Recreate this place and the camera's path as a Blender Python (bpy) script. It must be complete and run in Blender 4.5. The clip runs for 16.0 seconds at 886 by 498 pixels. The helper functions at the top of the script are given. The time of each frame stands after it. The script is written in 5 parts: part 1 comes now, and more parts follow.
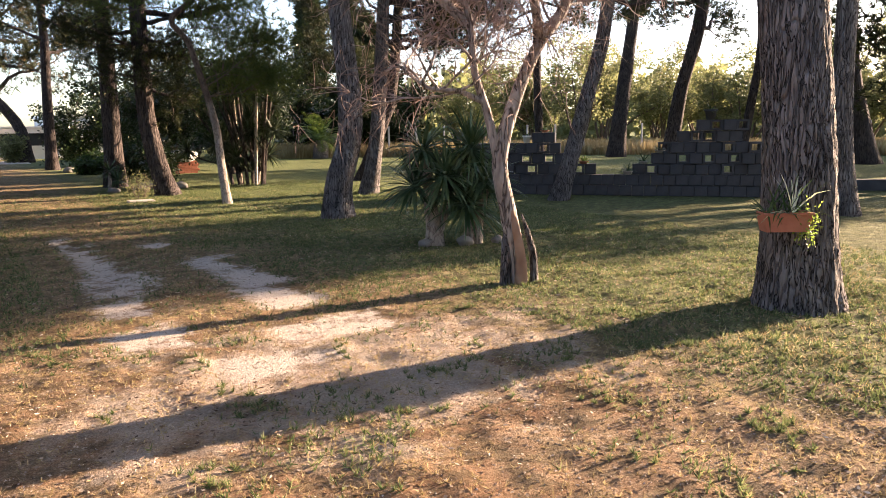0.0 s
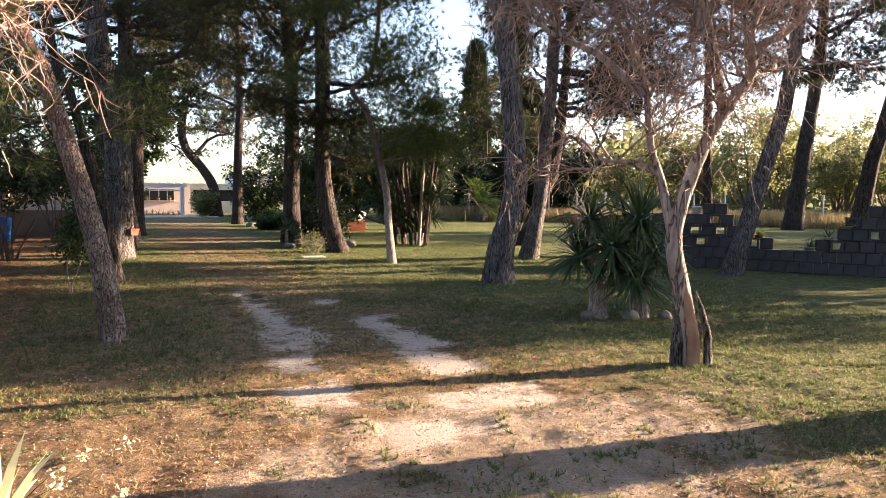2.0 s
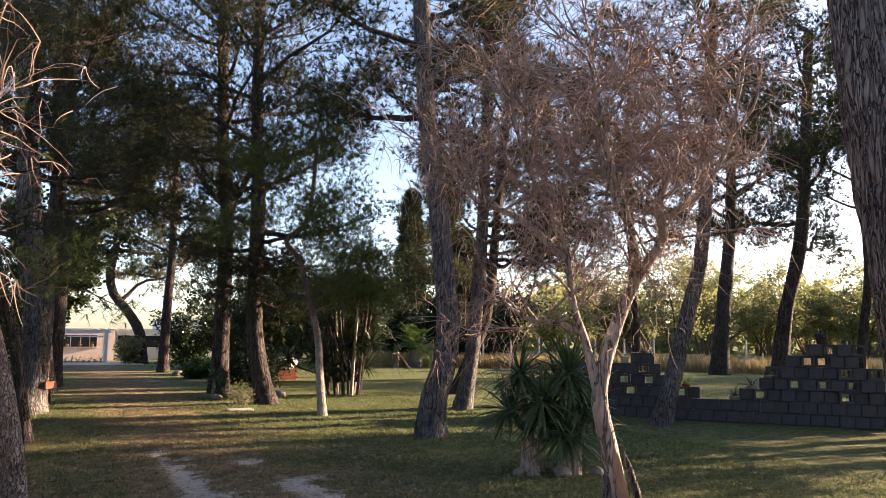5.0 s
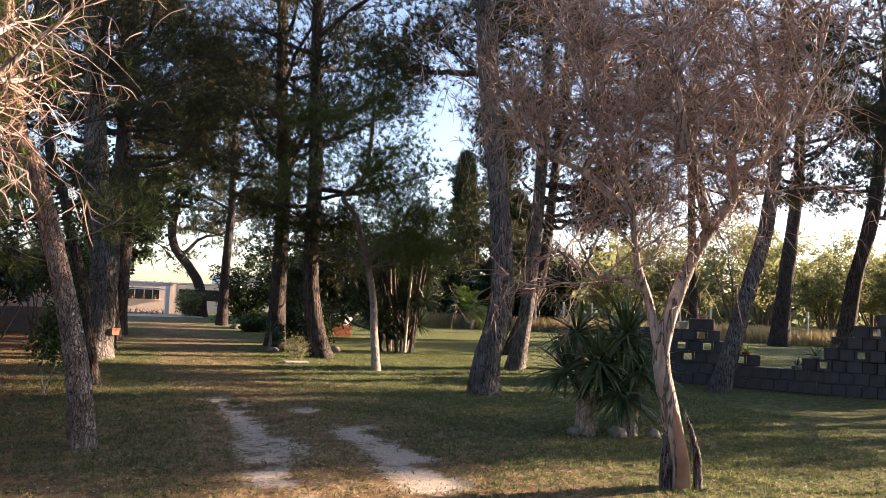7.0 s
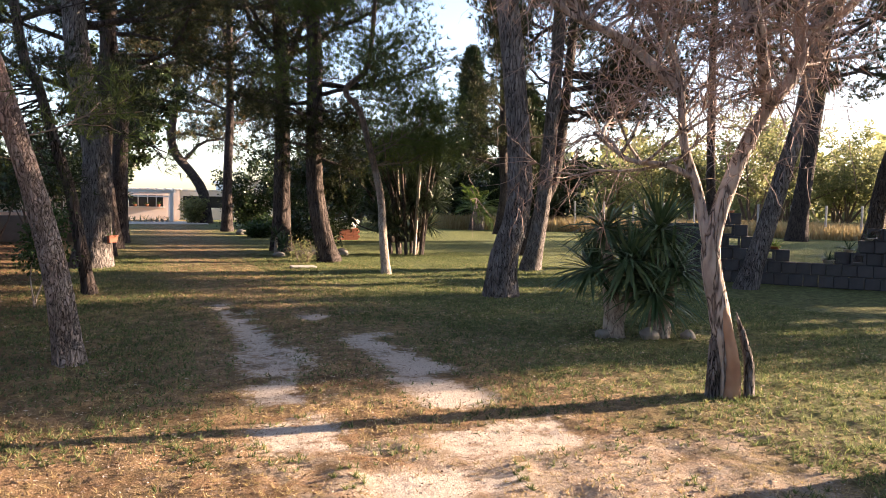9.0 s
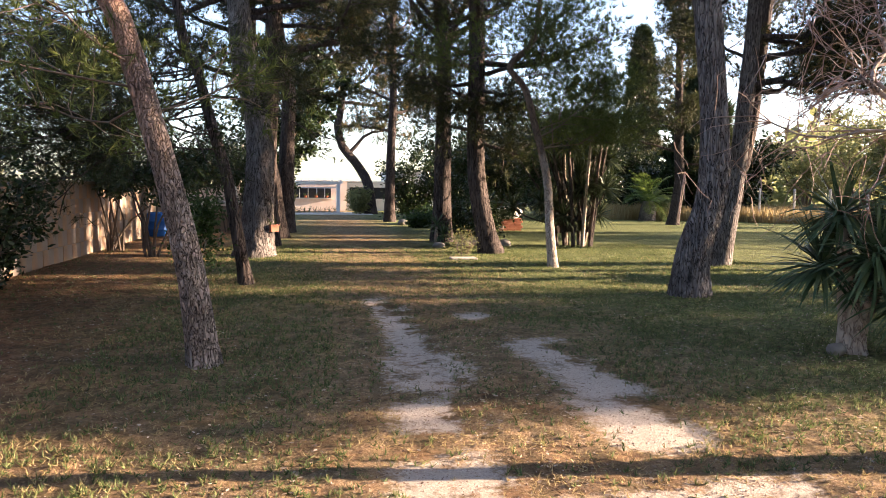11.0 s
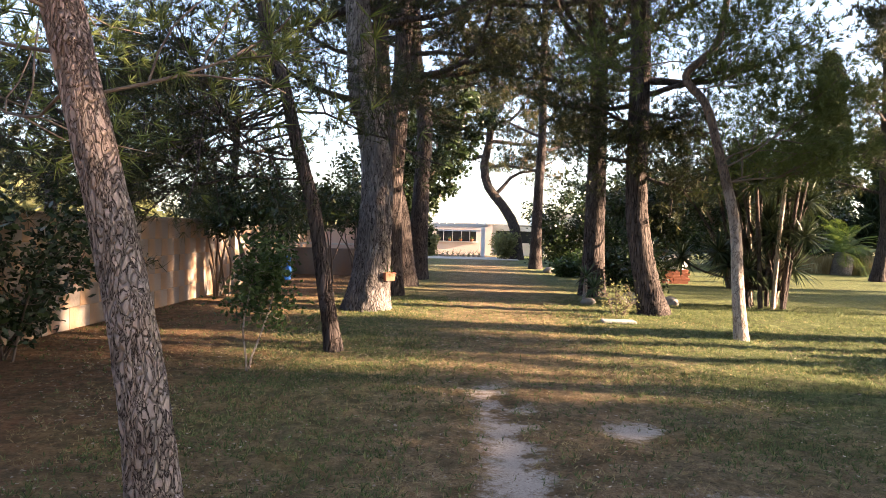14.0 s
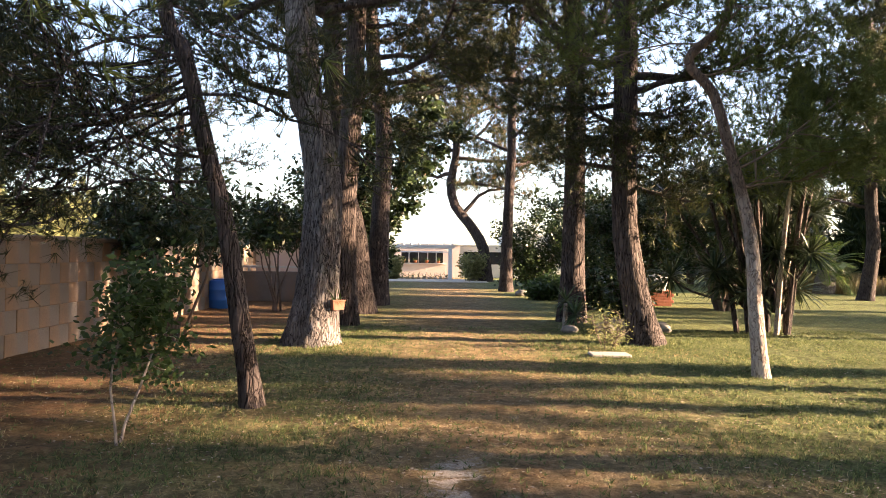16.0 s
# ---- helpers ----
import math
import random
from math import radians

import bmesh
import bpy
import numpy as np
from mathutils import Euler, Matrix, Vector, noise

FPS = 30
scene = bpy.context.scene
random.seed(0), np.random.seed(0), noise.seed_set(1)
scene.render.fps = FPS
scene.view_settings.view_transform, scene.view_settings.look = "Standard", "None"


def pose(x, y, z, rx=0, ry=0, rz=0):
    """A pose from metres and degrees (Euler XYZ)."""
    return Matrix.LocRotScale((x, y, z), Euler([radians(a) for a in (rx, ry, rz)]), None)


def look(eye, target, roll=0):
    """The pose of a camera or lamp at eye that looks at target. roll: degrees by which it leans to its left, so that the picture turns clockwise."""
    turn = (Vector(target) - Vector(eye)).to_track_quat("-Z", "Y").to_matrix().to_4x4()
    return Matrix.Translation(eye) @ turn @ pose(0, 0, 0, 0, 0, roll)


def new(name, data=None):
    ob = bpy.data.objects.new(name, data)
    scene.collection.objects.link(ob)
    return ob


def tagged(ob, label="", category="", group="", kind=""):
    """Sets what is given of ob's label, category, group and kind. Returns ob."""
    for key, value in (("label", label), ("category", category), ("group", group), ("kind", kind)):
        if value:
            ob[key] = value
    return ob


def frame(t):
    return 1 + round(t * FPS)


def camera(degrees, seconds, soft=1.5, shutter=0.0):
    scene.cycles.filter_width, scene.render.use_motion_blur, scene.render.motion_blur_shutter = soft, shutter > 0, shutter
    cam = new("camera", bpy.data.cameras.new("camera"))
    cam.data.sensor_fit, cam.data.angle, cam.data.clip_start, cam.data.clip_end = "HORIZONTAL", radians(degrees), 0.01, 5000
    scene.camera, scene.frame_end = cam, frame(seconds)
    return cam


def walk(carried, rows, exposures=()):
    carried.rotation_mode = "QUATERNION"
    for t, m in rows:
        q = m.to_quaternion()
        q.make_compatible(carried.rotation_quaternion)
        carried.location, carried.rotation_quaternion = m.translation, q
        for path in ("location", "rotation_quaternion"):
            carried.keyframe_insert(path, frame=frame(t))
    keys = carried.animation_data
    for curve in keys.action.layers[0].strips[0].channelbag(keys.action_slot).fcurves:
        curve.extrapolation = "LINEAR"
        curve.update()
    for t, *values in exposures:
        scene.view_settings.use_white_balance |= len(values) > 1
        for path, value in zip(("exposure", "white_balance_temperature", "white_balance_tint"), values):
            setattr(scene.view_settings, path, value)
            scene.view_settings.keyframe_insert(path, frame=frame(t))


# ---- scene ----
cam = camera(61.8, 16.0, soft=0.8)
PATH = [
    (0, (0.181, 0.177, 1.599), (1.283, 1.814, 1.275), -0.7),
    (0.5, (0.164, 0.191, 1.622), (1.186, 1.889, 1.355), -0.5),
    (1, (0.157, 0.247, 1.623), (1.092, 1.999, 1.391), -0.4),
    (1.5, (0.126, 0.278, 1.639), (0.965, 2.083, 1.443), 0.2),
    (2, (0.116, 0.292, 1.656), (0.863, 2.141, 1.5), 0.7),
    (2.5, (0.119, 0.295, 1.658), (0.857, 2.149, 1.521), 0.9),
    (3, (0.128, 0.287, 1.691), (0.881, 2.137, 1.599), 1.2),
    (3.5, (0.18, 0.271, 1.721), (0.999, 2.096, 1.713), 0.8),
    (4, (0.19, 0.212, 1.753), (1.133, 1.974, 1.812), 1.0),
    (4.5, (0.182, 0.231, 1.806), (1.145, 1.975, 1.981), 1.0),
    (4.7, (0.161, 0.189, 1.818), (1.1, 1.941, 2.042), 0.6),
    (6.8, (0.124, 0.312, 1.722), (0.889, 2.146, 1.948), 2.2),
    (7, (0.138, 0.332, 1.705), (0.911, 2.173, 1.835), 2.3),
    (7.5, (0.149, 0.442, 1.666), (0.958, 2.27, 1.647), 1.9),
    (8, (0.155, 0.628, 1.639), (1.027, 2.426, 1.571), 0.6),
    (8.5, (0.28, 0.895, 1.631), (1.097, 2.717, 1.52), 1.0),
    (11, (0.694, 2.48, 1.509), (1.042, 4.443, 1.347), 0.6),
    (11.5, (0.911, 2.868, 1.501), (0.989, 4.859, 1.332), 1.1),
    (12, (1.051, 3.322, 1.494), (1.069, 5.32, 1.411), 1.1),
    (12.5, (1.194, 3.791, 1.482), (1.181, 5.789, 1.407), 0.3),
    (13, (1.267, 4.27, 1.481), (1.222, 6.266, 1.363), 1.7),
    (13.5, (1.263, 4.817, 1.497), (1.234, 6.815, 1.406), 1.6),
    (14, (1.255, 5.376, 1.5), (1.195, 7.374, 1.449), 1.5),
    (14.5, (1.248, 5.883, 1.471), (1.2, 7.882, 1.433), 1.4),
    (15, (1.256, 6.41, 1.489), (1.217, 8.409, 1.47), 1.4),
    (15.5, (1.28, 6.869, 1.48), (1.247, 8.868, 1.488), 1.8),
    (16, (1.348, 7.424, 1.447), (1.373, 9.424, 1.458), 0.9),
]
walk(cam, [(t, look(e, g, r)) for t, e, g, r in PATH], [(0.0, 2.6, 6750, 20), (3.0, 2.63, 6750, 20), (4.5, 2.35, 6750, 20), (7.0, 2.4, 6750, 20), (9.0, 2.6, 6750, 20), (11.0, 2.78, 6700, 20), (13.0, 3.28, 6900, 21), (16.0, 3.1, 7250, 21)])

# ---- light ----
SUN_AZ, SUN_EL = radians(93.5), radians(13.0)
TO_SUN = Vector((math.sin(SUN_AZ) * math.cos(SUN_EL), math.cos(SUN_AZ) * math.cos(SUN_EL), math.sin(SUN_EL)))
world = bpy.data.worlds.new("world")
scene.world = world
world.use_nodes = True
wn = world.node_tree.nodes
sky = wn.new("ShaderNodeTexSky")
sky.sky_type, sky.sun_disc = "NISHITA", False
sky.sun_elevation, sky.sun_rotation = SUN_EL, SUN_AZ
sky.air_density, sky.dust_density = 0.8, 1.0
wn["Background"].inputs["Strength"].default_value = 0.085
world.node_tree.links.new(sky.outputs["Color"], wn["Background"].inputs["Color"])
sun_data = bpy.data.lights.new("sun", "SUN")
sun_data.energy, sun_data.angle, sun_data.color = 5.0, radians(0.53), (1.0, 0.78, 0.54)
sun = new("sun", sun_data)
sun.matrix_world = look(TO_SUN * 100, (0, 0, 0))


# ---- materials ----
class Nodes:
    """A small writer of node materials."""

    def __init__(self, name):
        self.mat = bpy.data.materials.new(name)
        self.mat.use_nodes = True
        self.tree = self.mat.node_tree
        self.n = self.tree.nodes
        self.bsdf = self.n["Principled BSDF"]
        self.coord = self.n.new("ShaderNodeTexCoord")

    def put(self, socket, value):
        if isinstance(value, bpy.types.NodeSocket):
            self.tree.links.new(value, socket)
        elif isinstance(value, tuple) and len(value) == 3 and socket.type == "RGBA":
            socket.default_value = (*value, 1)
        else:
            socket.default_value = value

    def math(self, op, a, b=0.0, c=0.0):
        m = self.n.new("ShaderNodeMath")
        m.operation = op
        for s, v in zip(m.inputs, (a, b, c)):
            self.put(s, v)
        return m.outputs[0]

    def mapped(self, scale=(1, 1, 1), source="Object"):
        m = self.n.new("ShaderNodeMapping")
        m.inputs["Scale"].default_value = scale
        self.tree.links.new(self.coord.outputs[source], m.inputs["Vector"])
        return m.outputs[0]

    def noise(self, scale, detail=4.0, vec=None, rough=0.55, distortion=0.0):
        m = self.n.new("ShaderNodeTexNoise")
        m.inputs["Scale"].default_value, m.inputs["Detail"].default_value = scale, detail
        m.inputs["Roughness"].default_value, m.inputs["Distortion"].default_value = rough, distortion
        self.put(m.inputs["Vector"], vec or self.coord.outputs["Object"])
        return m.outputs["Fac"]

    def voronoi(self, scale, vec=None, feature="DISTANCE_TO_EDGE"):
        m = self.n.new("ShaderNodeTexVoronoi")
        m.feature = feature
        m.inputs["Scale"].default_value = scale
        self.put(m.inputs["Vector"], vec or self.coord.outputs["Object"])
        return m.outputs["Distance"]

    def ramp(self, fac, *stops):
        m = self.n.new("ShaderNodeValToRGB")
        e = m.color_ramp.elements
        while len(e) < len(stops):
            e.new(0.5)
        for el, (p, c) in zip(e, stops):
            el.position, el.color = p, (*c, 1) if isinstance(c, tuple) else (c, c, c, 1)
        self.put(m.inputs[0], fac)
        return m.outputs[0]

    def mix(self, fac, a, b, mode="MIX"):
        m = self.n.new("ShaderNodeMixRGB")
        m.blend_type = mode
        for s, v in zip(m.inputs, (fac, a, b)):
            self.put(s, v)
        return m.outputs[0]

    def island(self):
        return self.n.new("ShaderNodeNewGeometry").outputs["Random Per Island"]

    def object_random(self):
        return self.n.new("ShaderNodeObjectInfo").outputs["Random"]

    def done(self, color, rough=0.85, bump=None, strength=0.5, distance=0.02, through_light=None, spec=0.3, metal=0.0):
        self.put(self.bsdf.inputs["Base Color"], color)
        self.put(self.bsdf.inputs["Roughness"], rough)
        self.bsdf.inputs["Specular IOR Level"].default_value = spec
        self.bsdf.inputs["Metallic"].default_value = metal
        if bump is not None:
            b = self.n.new("ShaderNodeBump")
            b.inputs["Strength"].default_value, b.inputs["Distance"].default_value = strength, distance
            self.put(b.inputs["Height"], bump)
            self.tree.links.new(b.outputs[0], self.bsdf.inputs["Normal"])
        if through_light:
            tr = self.n.new("ShaderNodeBsdfTranslucent")
            self.put(tr.inputs["Color"], color)
            mx = self.n.new("ShaderNodeMixShader")
            mx.inputs[0].default_value = through_light
            self.tree.links.new(self.bsdf.outputs[0], mx.inputs[1])
            self.tree.links.new(tr.outputs[0], mx.inputs[2])
            self.tree.links.new(mx.outputs[0], self.n["Material Output"].inputs[0])
        return self.mat


def bark(name, dark, mid, pale, plate=9.0, stretch=0.22, upper=None, upper_from=2.0, upper_to=5.0, depth=0.03):
    k = Nodes(name)
    warp = k.mapped((1, 1, stretch))
    wob = k.n.new("ShaderNodeVectorMath")
    wob.operation = "ADD"
    nz = k.n.new("ShaderNodeTexNoise")
    nz.inputs["Scale"].default_value = 9.0
    k.tree.links.new(warp, nz.inputs["Vector"])
    sc = k.n.new("ShaderNodeVectorMath")
    sc.operation = "SCALE"
    sc.inputs["Scale"].default_value = 0.11
    k.tree.links.new(nz.outputs["Color"], sc.inputs[0])
    k.tree.links.new(warp, wob.inputs[0])
    k.tree.links.new(sc.outputs[0], wob.inputs[1])
    v = k.ramp(k.voronoi(plate, wob.outputs[0]), (0.0, 0.0), (0.16, 1.0))
    furrow = k.ramp(k.math("ABSOLUTE", k.math("SUBTRACT", k.noise(plate * 0.9, 3.0, wob.outputs[0], 0.6), 0.5)), (0.0, 0.0), (0.035, 1.0))
    crack = k.math("MULTIPLY", furrow, k.math("ADD", k.math("MULTIPLY", v, 0.45), 0.55))
    grain = k.noise(30.0, 6.0, k.mapped((1, 1, 0.3)), 0.7)
    tone = k.ramp(k.noise(3.0, 5.0), (0.3, mid), (0.7, pale))
    col = k.mix(crack, dark, tone)
    col = k.mix(k.math("MULTIPLY", crack, k.ramp(grain, (0.35, 0.0), (0.75, 0.5))), col, pale)
    if upper:
        sep = k.n.new("ShaderNodeSeparateXYZ")
        k.tree.links.new(k.coord.outputs["Object"], sep.inputs[0])
        z = k.math("ADD", sep.outputs["Z"], k.math("MULTIPLY", k.noise(2.0), 1.5))
        h = k.n.new("ShaderNodeMapRange")
        k.put(h.inputs["Value"], z)
        h.inputs["From Min"].default_value, h.inputs["From Max"].default_value = upper_from, upper_to
        up = k.mix(crack, tuple(c * 0.45 for c in upper), k.mix(grain, upper, tuple(min(1, c * 1.5) for c in upper)))
        col = k.mix(h.outputs[0], col, up)
    height = k.math("ADD", k.math("MULTIPLY", crack, 1.0), k.math("MULTIPLY", grain, 0.35))
    return k.done(col, 0.9, height, 1.0, depth * 1.5, spec=0.15)


def leafy(name, a, b, c, light=0.35, rough=0.55, scale=0.8):
    k = Nodes(name)
    col = k.ramp(k.island(), (0.0, a), (0.55, b), (1.0, c))
    col = k.mix(k.ramp(k.noise(scale, 3.0), (0.35, 0.0), (0.7, 0.6)), col, a)
    return k.done(col, rough, through_light=light, spec=0.25)


def plain(name, a, b, scale=6.0, rough=0.8, bump=0.3, fine=60.0, depth=0.006, spec=0.3):
    k = Nodes(name)
    n1, n2 = k.noise(scale, 5.0), k.noise(fine, 4.0)
    col = k.mix(k.ramp(n1, (0.3, 0.0), (0.72, 1.0)), a, b)
    col = k.mix(k.math("MULTIPLY", n2, 0.3), col, tuple(x * 0.5 for x in a))
    return k.done(col, rough, k.math("ADD", k.math("MULTIPLY", n1, 0.5), n2), bump, depth, spec=spec)


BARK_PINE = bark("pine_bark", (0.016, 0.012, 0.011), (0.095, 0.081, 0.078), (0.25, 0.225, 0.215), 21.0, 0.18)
# darkened copy of the pine bark: shade on backlit trunks put into the colour
BARK_SHADED = bark("pine_bark_shaded", (0.011, 0.008, 0.008), (0.046, 0.036, 0.034), (0.115, 0.092, 0.084), 18.0, 0.16)
BARK_RED = bark("pine_bark_reddish", (0.035, 0.025, 0.022), (0.13, 0.104, 0.094), (0.42, 0.36, 0.325), 34.0, 0.36, (0.34, 0.20, 0.145), 2.2, 4.2)
BARK_DEAD = bark("bleached_bark", (0.06, 0.046, 0.04), (0.22, 0.18, 0.16), (0.43, 0.38, 0.345), 9.0, 0.2, depth=0.012)
BARK_TALL = bark("pale_bark_brown_above", (0.14, 0.105, 0.09), (0.32, 0.265, 0.225), (0.44, 0.38, 0.33), 14.0, 0.4, (0.11, 0.08, 0.062), 1.7, 3.2, depth=0.008)
BARK_SLIM = bark("smooth_pale_bark", (0.16, 0.12, 0.10), (0.34, 0.28, 0.23), (0.46, 0.39, 0.33), 14.0, 0.4, depth=0.008)
HEARTWOOD = plain("split_heartwood", (0.25, 0.13, 0.08), (0.42, 0.27, 0.18), 5.0, 0.8, 0.5, 40.0)
TWIG_DEAD = plain("dry_reddish_twigs", (0.19, 0.13, 0.11), (0.38, 0.28, 0.24), 3.0, 0.85)
TWIG = plain("grey_twigs", (0.10, 0.075, 0.06), (0.17, 0.13, 0.10), 3.0, 0.9)
NEEDLE = leafy("pine_needles", (0.017, 0.024, 0.010), (0.034, 0.045, 0.017), (0.11, 0.105, 0.036), 0.3)
NEEDLE_YOUNG = leafy("young_pine_needles", (0.06, 0.085, 0.022), (0.10, 0.13, 0.035), (0.17, 0.19, 0.055), 0.45)
# brown of dead needles, also the warm sunlight tinted into far crowns
NEEDLE_DRY_SUNLIT = leafy("dry_and_sunlit_brown_needles", (0.11, 0.075, 0.035), (0.18, 0.12, 0.05), (0.26, 0.18, 0.08), 0.35)
OLIVE = leafy("olive_leaves", (0.13, 0.145, 0.06), (0.22, 0.23, 0.10), (0.33, 0.32, 0.15), 0.6)
LEAF_DARK = leafy("dark_glossy_leaves", (0.014, 0.027, 0.010), (0.026, 0.045, 0.016), (0.055, 0.08, 0.026), 0.14, 0.35)
LEAF_SHRUB = leafy("shrub_leaves", (0.035, 0.065, 0.022), (0.06, 0.10, 0.03), (0.11, 0.16, 0.05), 0.4, 0.4)
YUCCA = leafy("yucca_blades", (0.04, 0.075, 0.036), (0.07, 0.115, 0.055), (0.13, 0.175, 0.085), 0.25, 0.4)
YUCCA_DARK = leafy("old_yucca_blades", (0.022, 0.036, 0.018), (0.04, 0.058, 0.026), (0.07, 0.09, 0.042), 0.15, 0.5)
PALM = leafy("palm_fronds", (0.16, 0.23, 0.045), (0.26, 0.34, 0.07), (0.38, 0.45, 0.11), 0.5, 0.45)
PALM_FROND = leafy("feathery_palm_fronds", (0.09, 0.14, 0.03), (0.16, 0.23, 0.05), (0.28, 0.35, 0.09), 0.5, 0.45)
CYPRESS = leafy("cypress_sprays", (0.016, 0.030, 0.013), (0.028, 0.046, 0.018), (0.045, 0.065, 0.024), 0.2)
GRASS = leafy("grass_blades", (0.055, 0.08, 0.032), (0.145, 0.185, 0.065), (0.36, 0.37, 0.16), 0.4, 0.6, 0.5)
GRASS_DRY = leafy("dry_grass_blades", (0.33, 0.24, 0.11), (0.44, 0.34, 0.17), (0.55, 0.46, 0.26), 0.35, 0.7)
LITTER = leafy("dry_leaf_litter", (0.07, 0.04, 0.025), (0.30, 0.20, 0.12), (0.66, 0.56, 0.44), 0.2, 0.8)
PEBBLE = leafy("loose_pebbles", (0.16, 0.10, 0.07), (0.42, 0.32, 0.25), (0.75, 0.66, 0.56), 0.02, 0.9)
PALE_BLOOM = leafy("pale_blooms", (0.62, 0.62, 0.36), (0.74, 0.74, 0.50), (0.82, 0.80, 0.66), 0.4)
TERRACOTTA = plain("terracotta", (0.42, 0.14, 0.085), (0.50, 0.20, 0.13), 8.0, 0.7)
WHITEWASH = plain("whitewash", (0.78, 0.77, 0.74), (0.68, 0.66, 0.62), 1.5, 0.85)
SALMON = plain("salmon_plaster", (0.80, 0.64, 0.56), (0.84, 0.72, 0.65), 1.2, 0.85)
WHITE_PAINT = plain("white_paint", (0.80, 0.79, 0.77), (0.70, 0.69, 0.66), 3.0, 0.5)
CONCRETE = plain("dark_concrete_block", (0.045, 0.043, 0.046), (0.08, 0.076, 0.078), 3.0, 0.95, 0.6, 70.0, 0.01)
BLUE_PLASTIC = plain("blue_plastic", (0.02, 0.12, 0.42), (0.03, 0.16, 0.50), 2.0, 0.4, 0.05)
DARK_WOOD = plain("weathered_dark_wood", (0.07, 0.05, 0.04), (0.14, 0.10, 0.08), 5.0, 0.9)
STONE = plain("pale_limestone", (0.42, 0.38, 0.33), (0.58, 0.54, 0.48), 4.0, 0.9, 0.6, 40.0, 0.012)
GREY_ROCK = plain("grey_rock", (0.16, 0.145, 0.13), (0.27, 0.25, 0.22), 5.0, 0.9, 0.7, 40.0, 0.012)
METAL_GREY = plain("galvanised_post", (0.38, 0.37, 0.36), (0.5, 0.49, 0.47), 6.0, 0.5)
GLASS_DARK = plain("dark_window_glass", (0.03, 0.035, 0.04), (0.05, 0.055, 0.06), 1.0, 0.08, 0.0, spec=0.6)
FIELD = plain("dry_field_grass", (0.40, 0.32, 0.19), (0.52, 0.44, 0.28), 0.6, 0.95, 0.4, 25.0, 0.03)


def wall_block_material():
    k = Nodes("rendered_tufa_block")
    n1, n2 = k.noise(1.3, 6.0), k.noise(24.0, 5.0)
    base = k.ramp(k.object_random(), (0.0, (0.21, 0.185, 0.165)), (0.5, (0.23, 0.205, 0.185)), (1.0, (0.25, 0.225, 0.205)))
    col = k.mix(k.ramp(k.noise(1.1, 5.0, k.mapped((1, 1, 0.35), "Object")), (0.42, 0.0), (0.62, 0.7)), base, (0.36, 0.21, 0.11))
    col = k.mix(k.ramp(k.noise(2.6, 5.0), (0.5, 0.0), (0.7, 0.5)), col, (0.17, 0.14, 0.12))
    col = k.mix(k.ramp(n2, (0.5, 0.0), (0.8, 0.35)), col, (0.20, 0.17, 0.14))
    return k.done(col, 0.95, k.math("ADD", n1, n2), 0.5, 0.012, spec=0.1)


WALL_BLOCK = wall_block_material()

# bare wheel tracks and gravel: centre x, centre y, half width, half length along y
BARE = ((1.50, 12.2, 0.0, 0.1), (1.55, 11.2, 0.0, 0.6), (1.6, 9.7, 0.03, 0.8), (1.55, 8.5, 0.12, 0.4), (1.45, 7.25, 0.1, 0.25), (1.4, 6.05, 0.15, 0.2),
        (2.55, 10.95, 0.05, 0.06), (2.75, 9.2, 0.08, 0.3), (2.88, 8.2, 0.12, 0.6), (2.8, 7.0, 0.16, 0.4), (2.75, 5.6, 0.4, 0.2), (1.9, 4.9, 0.2, 0.15))



def bare_distance(x, y):
    return min(math.hypot(max(abs(x - cx) - w, 0), max(abs(y - cy) - h, 0)) for cx, cy, w, h in BARE)


